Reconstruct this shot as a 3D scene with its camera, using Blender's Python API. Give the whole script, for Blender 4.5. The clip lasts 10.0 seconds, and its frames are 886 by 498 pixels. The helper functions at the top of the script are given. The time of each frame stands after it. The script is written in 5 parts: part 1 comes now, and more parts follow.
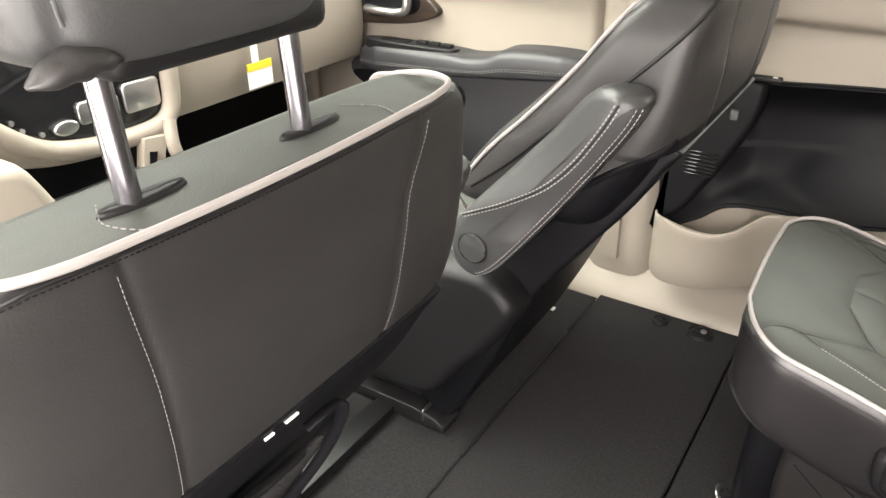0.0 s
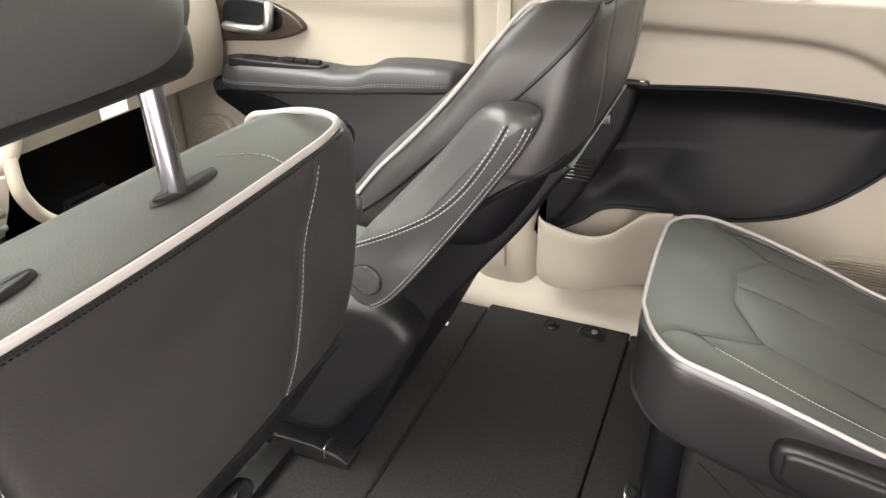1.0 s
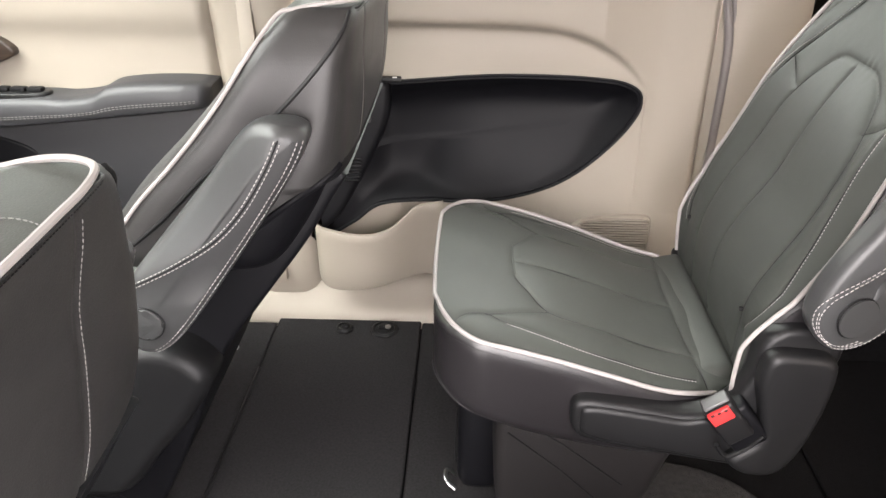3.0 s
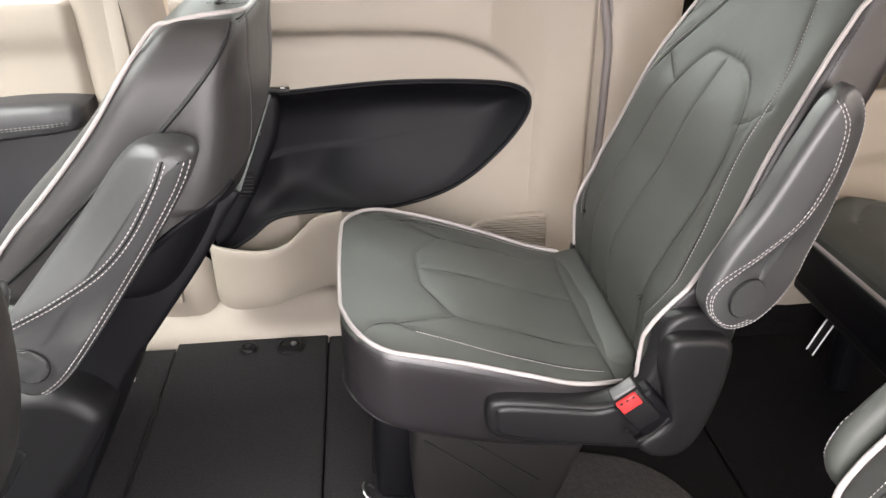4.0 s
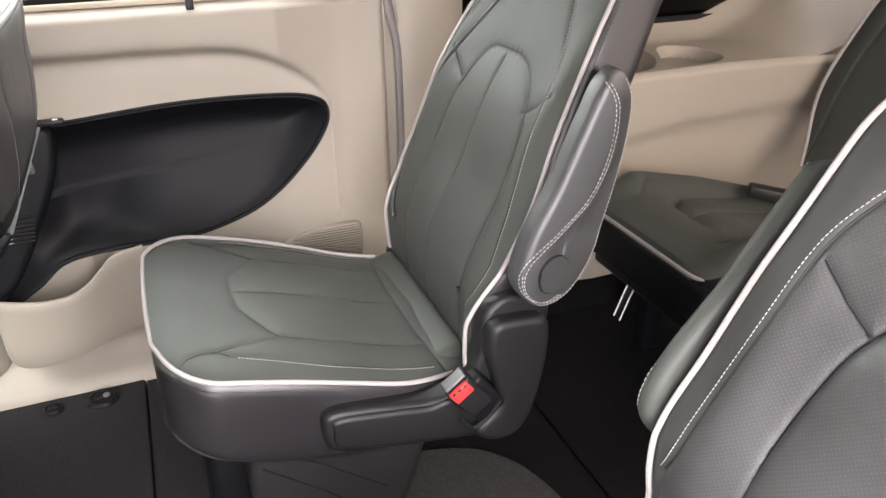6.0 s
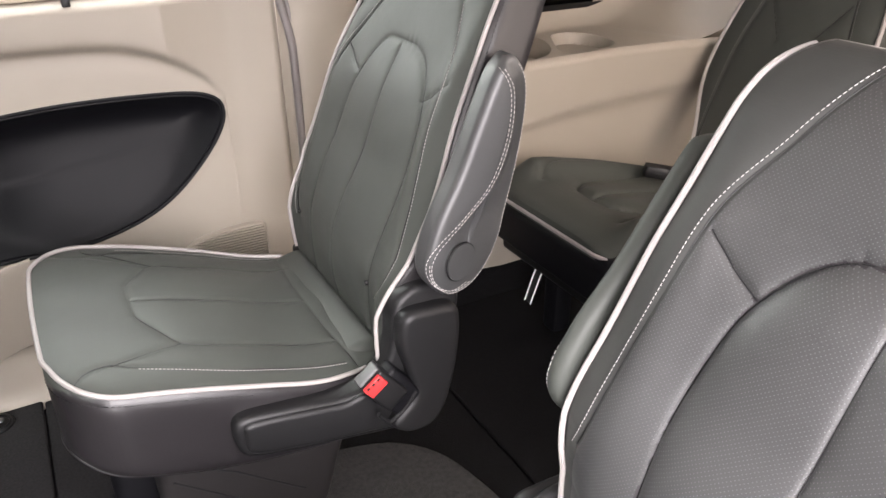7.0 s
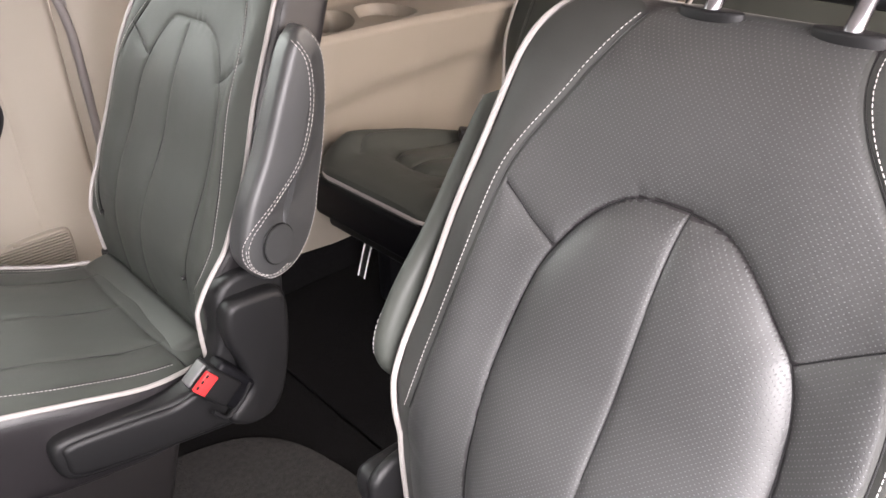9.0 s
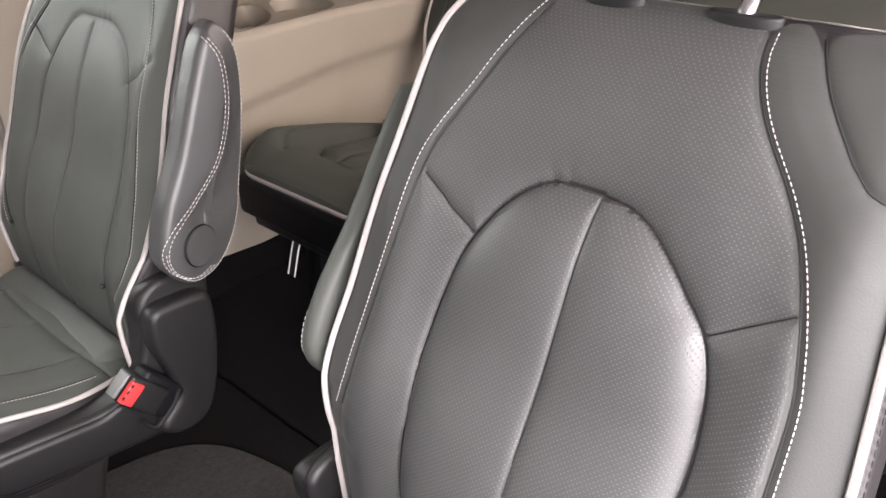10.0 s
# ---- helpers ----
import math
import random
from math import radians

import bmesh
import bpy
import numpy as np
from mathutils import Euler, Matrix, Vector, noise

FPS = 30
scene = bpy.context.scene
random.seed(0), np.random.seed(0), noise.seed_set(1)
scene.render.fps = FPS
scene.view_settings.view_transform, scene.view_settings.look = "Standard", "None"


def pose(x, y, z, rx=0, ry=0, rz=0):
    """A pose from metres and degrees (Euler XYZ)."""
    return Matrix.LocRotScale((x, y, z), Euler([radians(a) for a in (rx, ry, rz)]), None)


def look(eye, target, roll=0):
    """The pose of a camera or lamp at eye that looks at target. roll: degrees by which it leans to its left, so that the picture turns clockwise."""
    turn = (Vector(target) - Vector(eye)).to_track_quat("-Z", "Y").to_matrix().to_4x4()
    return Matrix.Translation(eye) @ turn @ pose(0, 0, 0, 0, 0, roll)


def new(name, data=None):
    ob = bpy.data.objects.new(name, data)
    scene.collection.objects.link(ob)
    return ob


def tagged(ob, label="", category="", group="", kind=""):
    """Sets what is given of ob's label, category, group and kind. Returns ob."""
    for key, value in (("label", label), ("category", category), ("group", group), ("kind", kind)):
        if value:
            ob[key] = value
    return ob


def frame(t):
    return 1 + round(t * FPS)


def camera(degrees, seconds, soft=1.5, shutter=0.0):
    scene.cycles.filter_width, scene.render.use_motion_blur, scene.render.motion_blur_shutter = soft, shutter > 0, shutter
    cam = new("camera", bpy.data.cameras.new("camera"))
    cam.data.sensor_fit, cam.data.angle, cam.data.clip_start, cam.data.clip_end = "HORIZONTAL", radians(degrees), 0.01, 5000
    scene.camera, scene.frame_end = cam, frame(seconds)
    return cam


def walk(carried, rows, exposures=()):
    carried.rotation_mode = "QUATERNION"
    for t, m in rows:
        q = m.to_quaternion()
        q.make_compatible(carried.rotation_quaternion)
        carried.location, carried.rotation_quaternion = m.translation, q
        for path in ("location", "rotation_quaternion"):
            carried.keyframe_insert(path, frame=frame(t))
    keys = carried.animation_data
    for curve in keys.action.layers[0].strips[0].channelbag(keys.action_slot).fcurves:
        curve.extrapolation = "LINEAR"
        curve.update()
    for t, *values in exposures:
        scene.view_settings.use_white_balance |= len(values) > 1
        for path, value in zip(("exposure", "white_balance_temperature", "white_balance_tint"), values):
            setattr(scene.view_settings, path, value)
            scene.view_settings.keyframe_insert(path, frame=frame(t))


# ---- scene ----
cam = camera(61.9, 10.0)
PATH = [
    (0, (0.069, 0.02, 0.958), (-0.885, 1.487, -0.009), -0.4),
    (0.5, (0.051, 0.039, 0.963), (-0.753, 1.602, 0.008), -0.0),
    (1, (0.026, 0.06, 0.964), (-0.64, 1.684, 0.007), -0.1),
    (1.5, (0.011, 0.073, 0.962), (-0.5, 1.747, -0.007), -0.0),
    (2, (0.011, 0.074, 0.966), (-0.344, 1.782, -0.011), 0.1),
    (2.5, (0.007, 0.07, 0.972), (-0.204, 1.804, -0.001), 0.1),
    (4, (0.0, 0.086, 0.971), (0.197, 1.832, 0.017), 0.1),
    (4.5, (0.0, 0.085, 0.973), (0.32, 1.818, 0.026), 0.1),
    (5, (0.002, 0.086, 0.971), (0.438, 1.797, 0.033), -0.2),
    (5.5, (0.006, 0.086, 0.965), (0.556, 1.77, 0.037), -0.3),
    (7, (0.024, 0.083, 0.95), (0.89, 1.625, 0.016), -0.3),
    (7.5, (0.031, 0.078, 0.948), (0.983, 1.561, 0.003), -0.3),
    (8, (0.038, 0.073, 0.946), (1.074, 1.488, -0.015), -0.3),
    (8.5, (0.046, 0.068, 0.944), (1.157, 1.414, -0.031), -0.5),
    (9, (0.052, 0.065, 0.941), (1.236, 1.338, -0.048), -0.7),
    (9.5, (0.056, 0.061, 0.94), (1.303, 1.263, -0.061), -0.8),
    (10, (0.059, 0.056, 0.94), (1.356, 1.197, -0.068), -0.8),
]
walk(cam, [(t, look(eye, target, roll)) for t, eye, target, roll in PATH], [(0.0, 2.69, 6800, 11), (2.5, 2.75, 6540, 13), (5.0, 2.76, 6420, 15), (8.0, 2.80, 6380, 16), (10.0, 2.71, 6430, 17)])

# ---- light ----
# a bright showroom round the van: pale surroundings and broad ceiling light
world = bpy.data.worlds.new("showroom")
scene.world = world
world.use_nodes = True
nt = world.node_tree
tc, sep, ramp = nt.nodes.new("ShaderNodeTexCoord"), nt.nodes.new("ShaderNodeSeparateXYZ"), nt.nodes.new("ShaderNodeValToRGB")
nt.links.new(tc.outputs["Generated"], sep.inputs[0])
lift = nt.nodes.new("ShaderNodeMapRange")
lift.inputs[1].default_value, lift.inputs[2].default_value = -1.0, 1.0
nt.links.new(sep.outputs[2], lift.inputs[0])
nt.links.new(lift.outputs[0], ramp.inputs[0])
ramp.color_ramp.elements[0].position, ramp.color_ramp.elements[0].color = 0.45, (0.11, 0.105, 0.106, 1)
ramp.color_ramp.elements[1].position, ramp.color_ramp.elements[1].color = 0.76, (1.0, 0.965, 0.955, 1)
nt.links.new(ramp.outputs[0], nt.nodes["Background"].inputs[0])
world.node_tree.nodes["Background"].inputs[1].default_value = 3.45
sun_data = bpy.data.lights.new("ceiling_light", "SUN")
sun_data.energy, sun_data.angle, sun_data.color = 2.0, radians(75), (1.0, 0.945, 0.905)
sun = new("ceiling_light", sun_data)
sun.matrix_world = look((-0.6, -3.2, 3.3), (0.4, 0.4, 0.6))


# ---- materials ----
def material(name, base, rough=0.5, metal=0.0, grain=0.0, grain_size=0.002, mottle=0.08, mottle_size=0.15, spec=0.5, bump=0.3, dents=0.0, stretch=(1, 1, 1)):
    """A surface with fine grain relief and a broad, faint change of tone."""
    m = bpy.data.materials.new(name)
    m.use_nodes = True
    nt = m.node_tree
    b = nt.nodes["Principled BSDF"]
    b.inputs["Roughness"].default_value, b.inputs["Metallic"].default_value = rough, metal
    b.inputs["Specular IOR Level"].default_value = spec
    tc = nt.nodes.new("ShaderNodeTexCoord")
    big = nt.nodes.new("ShaderNodeTexNoise")
    big.inputs["Scale"].default_value, big.inputs["Detail"].default_value = 1 / mottle_size, 4
    span = nt.nodes.new("ShaderNodeMapping")
    span.inputs["Scale"].default_value = stretch
    nt.links.new(tc.outputs["Object"], span.inputs["Vector"])
    nt.links.new(span.outputs[0], big.inputs["Vector"])
    mix = nt.nodes.new("ShaderNodeMix")
    mix.data_type = "RGBA"
    mix.inputs[6].default_value = (*[c * (1 - mottle) for c in base], 1)
    mix.inputs[7].default_value = (*[min(1, c * (1 + mottle)) for c in base], 1)
    nt.links.new(big.outputs[0], mix.inputs[0])
    nt.links.new(mix.outputs[2], b.inputs["Base Color"])
    if grain:
        fine = nt.nodes.new("ShaderNodeTexNoise")
        fine.inputs["Scale"].default_value, fine.inputs["Detail"].default_value = 1 / grain_size, 3
        nt.links.new(tc.outputs["Object"], fine.inputs["Vector"])
        bm_node = nt.nodes.new("ShaderNodeBump")
        bm_node.inputs["Strength"].default_value, bm_node.inputs["Distance"].default_value = bump, grain
        nt.links.new(fine.outputs[0], bm_node.inputs["Height"])
        nt.links.new(bm_node.outputs[0], b.inputs["Normal"])
        if dents:
            # slack hide: shallow dents a few centimetres wide
            slack = nt.nodes.new("ShaderNodeTexNoise")
            slack.inputs["Scale"].default_value, slack.inputs["Detail"].default_value = 16, 2
            nt.links.new(tc.outputs["Object"], slack.inputs["Vector"])
            dent = nt.nodes.new("ShaderNodeBump")
            dent.inputs["Strength"].default_value, dent.inputs["Distance"].default_value = 1.0, dents
            nt.links.new(slack.outputs[0], dent.inputs["Height"])
            nt.links.new(dent.outputs[0], bm_node.inputs["Normal"])
        ramp = nt.nodes.new("ShaderNodeMapRange")
        ramp.inputs[3].default_value, ramp.inputs[4].default_value = max(0, rough - 0.07), min(1, rough + 0.07)
        nt.links.new(fine.outputs[0], ramp.inputs[0])
        nt.links.new(ramp.outputs[0], b.inputs["Roughness"])
    return m


LEATHER = material("dark_grey_leather", (0.0405, 0.0440, 0.0392), 0.51, spec=0.26, grain=0.0006, grain_size=0.0016, mottle=0.16, dents=0.0012)
LEATHER_BACK = material("dark_vinyl", (0.0130, 0.0117, 0.0127), 0.35, spec=0.46, grain=0.0004, grain_size=0.0014, mottle=0.2, dents=0.0015)


def perforate(m, pitch=0.0048, hole=0.098, tone=(0.072, 0.072, 0.075)):
    """Staggered rows of small holes, where the mesh's own cover map asks for them."""
    nt = m.node_tree
    b = nt.nodes["Principled BSDF"]
    at = nt.nodes.new("ShaderNodeAttribute")
    at.attribute_name = "cover"
    sep = nt.nodes.new("ShaderNodeSeparateXYZ")
    nt.links.new(at.outputs["Vector"], sep.inputs[0])
    flat = nt.nodes.new("ShaderNodeVectorMath")
    flat.operation = "MULTIPLY"
    flat.inputs[1].default_value = (1 / pitch, 1 / pitch, 0)
    nt.links.new(at.outputs["Vector"], flat.inputs[0])
    near = []
    for shift in (0.0, 0.5):
        add = nt.nodes.new("ShaderNodeVectorMath")
        add.operation = "ADD"
        add.inputs[1].default_value = (shift + 40, shift + 40, 0)
        fr = nt.nodes.new("ShaderNodeVectorMath")
        fr.operation = "FRACTION"
        di = nt.nodes.new("ShaderNodeVectorMath")
        di.operation = "DISTANCE"
        di.inputs[1].default_value = (0.5, 0.5, 0)
        nt.links.new(flat.outputs[0], add.inputs[0])
        nt.links.new(add.outputs[0], fr.inputs[0])
        nt.links.new(fr.outputs[0], di.inputs[0])
        near.append(di.outputs["Value"])
    lo = nt.nodes.new("ShaderNodeMath")
    lo.operation = "MINIMUM"
    nt.links.new(near[0], lo.inputs[0])
    nt.links.new(near[1], lo.inputs[1])
    cut = nt.nodes.new("ShaderNodeMath")
    cut.operation = "LESS_THAN"
    cut.inputs[1].default_value = hole
    nt.links.new(lo.outputs[0], cut.inputs[0])
    msk = nt.nodes.new("ShaderNodeMath")
    msk.operation = "MULTIPLY"
    nt.links.new(cut.outputs[0], msk.inputs[0])
    nt.links.new(sep.outputs[2], msk.inputs[1])
    mix = nt.nodes.new("ShaderNodeMix")
    mix.data_type = "RGBA"
    # a darker base on the plain bolsters puts their shade into the colour
    plain = nt.nodes.new("ShaderNodeMix")
    plain.data_type = "RGBA"
    plain.inputs[6].default_value = (0.030, 0.0308, 0.0290, 1)
    nt.links.new(b.inputs["Base Color"].links[0].from_socket, plain.inputs[7])
    nt.links.new(sep.outputs[2], plain.inputs[0])
    old = plain.outputs[2]
    nt.links.new(old, mix.inputs[6])
    mix.inputs[7].default_value = (*tone, 1)
    nt.links.new(msk.outputs[0], mix.inputs[0])
    nt.links.new(mix.outputs[2], b.inputs["Base Color"])
    dull = nt.nodes.new("ShaderNodeMapRange")
    dull.inputs[3].default_value, dull.inputs[4].default_value = b.inputs["Specular IOR Level"].default_value, 0.42
    nt.links.new(msk.outputs[0], dull.inputs[0])
    # the plain bolsters are made duller, to hold down glare from the open door
    for socket, lo_v, hi_v in ((dull.inputs[3], 0.27, b.inputs["Specular IOR Level"].default_value), (b.inputs["Roughness"], 0.56, b.inputs["Roughness"].default_value)):
        pick = nt.nodes.new("ShaderNodeMapRange")
        pick.inputs[3].default_value, pick.inputs[4].default_value = lo_v, hi_v
        nt.links.new(sep.outputs[2], pick.inputs[0])
        nt.links.new(pick.outputs[0], socket)
    nt.links.new(dull.outputs[0], b.inputs["Specular IOR Level"])
    dish = nt.nodes.new("ShaderNodeMapRange")
    dish.interpolation_type = "SMOOTHSTEP"
    dish.inputs[1].default_value, dish.inputs[2].default_value = hole * 0.3, hole * 1.7
    nt.links.new(lo.outputs[0], dish.inputs[0])
    level = nt.nodes.new("ShaderNodeMix")
    level.inputs[2].default_value = 1.0
    nt.links.new(sep.outputs[2], level.inputs[0])
    nt.links.new(dish.outputs[0], level.inputs[3])
    dimple = nt.nodes.new("ShaderNodeBump")
    dimple.inputs["Strength"].default_value, dimple.inputs["Distance"].default_value = 1.0, 0.00022
    nt.links.new(level.outputs[0], dimple.inputs["Height"])
    nt.links.new(b.inputs["Normal"].links[0].from_socket, dimple.inputs["Normal"])
    nt.links.new(dimple.outputs[0], b.inputs["Normal"])
    return m


PERF = perforate(material("perforated_leather", (0.0325, 0.0328, 0.0327), 0.42, spec=0.5, grain=0.0005, grain_size=0.0016, mottle=0.14, dents=0.0008))
SEAT_BACK = material("seat_back_vinyl", (0.0208, 0.0199, 0.0198), 0.43, spec=0.43, grain=0.0004, grain_size=0.0014, mottle=0.2, dents=0.0015)
ARM_LEATHER = material("smooth_leather", (0.0355, 0.0362, 0.0368), 0.40, spec=0.5, grain=0.0004, grain_size=0.0014, mottle=0.16, dents=0.001)
PIPING = material("pale_piping", (0.265, 0.245, 0.237), 0.5, grain=0.0002, grain_size=0.001)
THREAD = material("pale_thread", (0.36, 0.345, 0.335), 0.8)
BEIGE = material("beige_trim", (0.273, 0.240, 0.2005), 0.55, grain=0.0004, grain_size=0.0012, mottle=0.04)
BEIGE_FABRIC = material("beige_fabric", (0.78, 0.74, 0.69), 0.9, grain=0.0006, grain_size=0.001, mottle=0.05)
BLACK = material("black_plastic", (0.0075, 0.0074, 0.0079), 0.46, spec=0.27, grain=0.0004, grain_size=0.0012)
BLACK_END = material("black_grained_plastic", (0.0055, 0.0055, 0.0066), 0.5, spec=0.2, grain=0.0004, grain_size=0.0012)
RECESS_BLACK = material("black_recess_trim", (0.0040, 0.0040, 0.0052), 0.55, spec=0.17, grain=0.0004, grain_size=0.0012)
BLACK_SOFT = material("black_soft_trim", (0.0036, 0.0036, 0.0046), 0.5, spec=0.15, grain=0.0004, grain_size=0.0012)
CARPET = material("black_carpet", (0.0225, 0.0218, 0.0226), 0.95, grain=0.003, grain_size=0.0013, mottle=0.7, mottle_size=0.0045, spec=0.1, bump=0.8)
# the black carpet again, its colour darkened for the shade at the rear
CARPET_SHADED = material("shaded_carpet", (0.0048, 0.0046, 0.0050), 0.95, grain=0.003, grain_size=0.002, mottle=0.7, mottle_size=0.006, spec=0.1, bump=0.9)
CHROME = material("chrome", (0.25, 0.245, 0.265), 0.27, metal=1.0)
SATIN = material("satin_silver", (0.6, 0.6, 0.6), 0.3, metal=1.0)
RED = material("red_button", (0.48, 0.03, 0.03), 0.35)
GREY_PLASTIC = material("grey_plastic", (0.07, 0.07, 0.071), 0.45)
WOOD = material("dark_wood_veneer", (0.026, 0.017, 0.012), 0.33, mottle=0.97, mottle_size=0.0035, stretch=(0.05, 1, 1))
RUBBER = material("rubber_seal", (0.15, 0.135, 0.13), 0.3)
GREY_THREAD = material("grey_thread", (0.15, 0.145, 0.14), 0.8)
GREY_DARK = material("dark_grey_plastic", (0.0075, 0.0075, 0.008), 0.42, spec=0.18, grain=0.0004, grain_size=0.0012)
CARPET_MAT = material("grey_carpet_mat", (0.036, 0.035, 0.035), 0.95, grain=0.004, grain_size=0.003, mottle=0.45, mottle_size=0.008, spec=0.1, bump=0.9)
BEIGE_DARK = material("beige_seal", (0.40, 0.34, 0.27), 0.6)
BLACK_PAD = material("dark_padded_vinyl", (0.021, 0.021, 0.0235), 0.5, grain=0.0004, grain_size=0.0014)
FLAP = material("dark_leatherette", (0.0105, 0.0094, 0.0096), 0.5, spec=0.3, grain=0.0004, grain_size=0.0014)
BLACK_GLOSS = material("gloss_black", (0.012, 0.012, 0.013), 0.08)
SHOWROOM = material("showroom_floor", (0.30, 0.292, 0.284), 0.35, grain=0.0004, grain_size=0.01, mottle=0.1, mottle_size=0.8)


def glass(name, tint, amount):
    """Window glass that lets light through straight, with a mirror coat by angle."""
    m = bpy.data.materials.new(name)
    m.use_nodes = True
    nt = m.node_tree
    nt.nodes.clear()
    out = nt.nodes.new("ShaderNodeOutputMaterial")
    through_node, shine, mix, fr = (nt.nodes.new(k) for k in ("ShaderNodeBsdfTransparent", "ShaderNodeBsdfGlossy", "ShaderNodeMixShader", "ShaderNodeFresnel"))
    through_node.inputs[0].default_value = (*[c * amount for c in tint], 1)
    shine.inputs["Roughness"].default_value = 0.02
    fr.inputs[0].default_value = 1.45
    nt.links.new(fr.outputs[0], mix.inputs[0])
    nt.links.new(through_node.outputs[0], mix.inputs[1])
    nt.links.new(shine.outputs[0], mix.inputs[2])
    nt.links.new(mix.outputs[0], out.inputs[0])
    return m


GLASS = glass("clear_glass", (0.92, 0.97, 0.93), 0.9)
TINT = glass("dark_glass", (0.9, 1.0, 0.95), 0.06)
GREEN = glass("windscreen_glass", (0.96, 1.0, 0.97), 0.95)
SMOKE = glass("smoked_glass", (1.0, 0.95, 0.88), 0.86)
WHITE = material("white_label", (0.8, 0.8, 0.78), 0.6)
YELLOW = material("yellow_label", (0.75, 0.55, 0.03), 0.6)


# ---- mesh tools ----
def mesh_part(name, verts, faces, mat, parent=None, label="", smooth=True, sharp=40):
    me = bpy.data.meshes.new(name)
    me.from_pydata([tuple(map(float, v)) for v in verts], [], [tuple(map(int, f)) for f in faces])
    bm = bmesh.new()
    bm.from_mesh(me)
    bmesh.ops.recalc_face_normals(bm, faces=bm.faces)
    bm.to_mesh(me)
    bm.free()
    if smooth:
        me.shade_smooth()
        me.set_sharp_from_angle(angle=radians(sharp))
    me.materials.append(mat)
    ob = new(name, me)
    if parent:
        ob.parent = parent
    if label:
        ob["label"] = label
    return ob


def part(name, bm, mat, parent=None, label="", smooth=True, sharp=40):
    me = bpy.data.meshes.new(name)
    bmesh.ops.recalc_face_normals(bm, faces=bm.faces)
    bm.to_mesh(me)
    bm.free()
    if smooth:
        me.shade_smooth()
        me.set_sharp_from_angle(angle=radians(sharp))
    me.materials.append(mat)
    ob = new(name, me)
    if parent:
        ob.parent = parent
    if label:
        ob["label"] = label
    return ob


def thing(name, place, label, category, group="", kind=""):
    ob = new(name)
    ob.location = place
    return tagged(ob, label, category, group, kind)


def spline(ctrl, n):
    """n points on a Catmull-Rom curve through the control points, evenly spaced."""
    c = np.array(ctrl, float)
    p = np.vstack([2 * c[0] - c[1], c, 2 * c[-1] - c[-2]])
    out = []
    for i in range(1, len(p) - 2):
        u = np.linspace(0, 1, 24, endpoint=False)[:, None]
        a, b, d, e = p[i - 1 : i + 3]
        out.append(0.5 * (2 * b + (d - a) * u + (2 * a - 5 * b + 4 * d - e) * u**2 + (3 * b - a - 3 * d + e) * u**3))
    q = np.vstack([*out, c[-1:]])
    s = np.r_[0, np.cumsum(np.linalg.norm(np.diff(q, axis=0), axis=1))]
    t = np.linspace(0, s[-1], n)
    return np.stack([np.interp(t, s, q[:, k]) for k in range(q.shape[1])], 1)


def curve_at(xs, ys, q):
    """A smooth function through the given values."""
    c = spline(list(zip(xs, ys)), 400)
    return np.interp(q, c[:, 0], c[:, 1])


def length(p):
    return float(np.linalg.norm(np.diff(p, axis=0), axis=1).sum())


def tube_data(p, r, sides=8, flat=1.0, closed=False):
    p = np.array(p, float)
    tan = np.gradient(p, axis=0)
    tan /= np.linalg.norm(tan, axis=1)[:, None] + 1e-12
    up = np.array([0.0, 0.0, 1.0]) if abs(tan[0][2]) < 0.9 else np.array([1.0, 0, 0])
    rings, side = [], np.cross(tan[0], up)
    for k, t in enumerate(tan):
        side = side - t * (side @ t)
        side /= np.linalg.norm(side) + 1e-12
        top = np.cross(side, t)
        rr = r[k] if np.ndim(r) else r
        for j in range(sides):
            a = 2 * math.pi * j / sides
            rings.append(p[k] + rr * (math.cos(a) * side + flat * math.sin(a) * top))
    n = len(p)
    faces = [(k * sides + j, k * sides + (j + 1) % sides, (k + 1) * sides + (j + 1) % sides, (k + 1) * sides + j) for k in range(n - 1) for j in range(sides)]
    if closed:
        faces += [((n - 1) * sides + j, (n - 1) * sides + (j + 1) % sides, (j + 1) % sides, j) for j in range(sides)]
    else:
        faces += [tuple(range(sides)), tuple(range((n - 1) * sides, n * sides))]
    return np.array(rings), faces


def tube(name, p, r, mat, parent=None, label="", sides=8, flat=1.0, closed=False):
    v, f = tube_data(p, r, sides, flat, closed)
    return mesh_part(name, v, f, mat, parent, label)


def stitches(name, lines, mat, parent, stitch=0.0030, gap=0.0018, r=0.00048, label=""):
    """Runs of separate thread stitches along lines."""
    vs, fs = [], []
    for p in lines:
        n = max(2, int(length(p) / (stitch + gap)))
        q = spline(p, n * 3 + 1) if len(p) < 4 else resample(p, n * 3 + 1)
        for i in range(n):
            a, b = q[3 * i], q[3 * i + 2]
            v, f = tube_data([a, (a + b) / 2, b], [r * 0.6, r, r * 0.6], 5)
            k = sum(len(x) for x in vs)
            vs.append(v)
            fs += [tuple(i2 + k for i2 in g) for g in f]
    return mesh_part(name, np.vstack(vs), fs, mat, parent, label)


def resample(p, n):
    p = np.array(p, float)
    s = np.r_[0, np.cumsum(np.linalg.norm(np.diff(p, axis=0), axis=1))]
    t = np.linspace(0, s[-1], n)
    return np.stack([np.interp(t, s, p[:, k]) for k in range(p.shape[1])], 1)


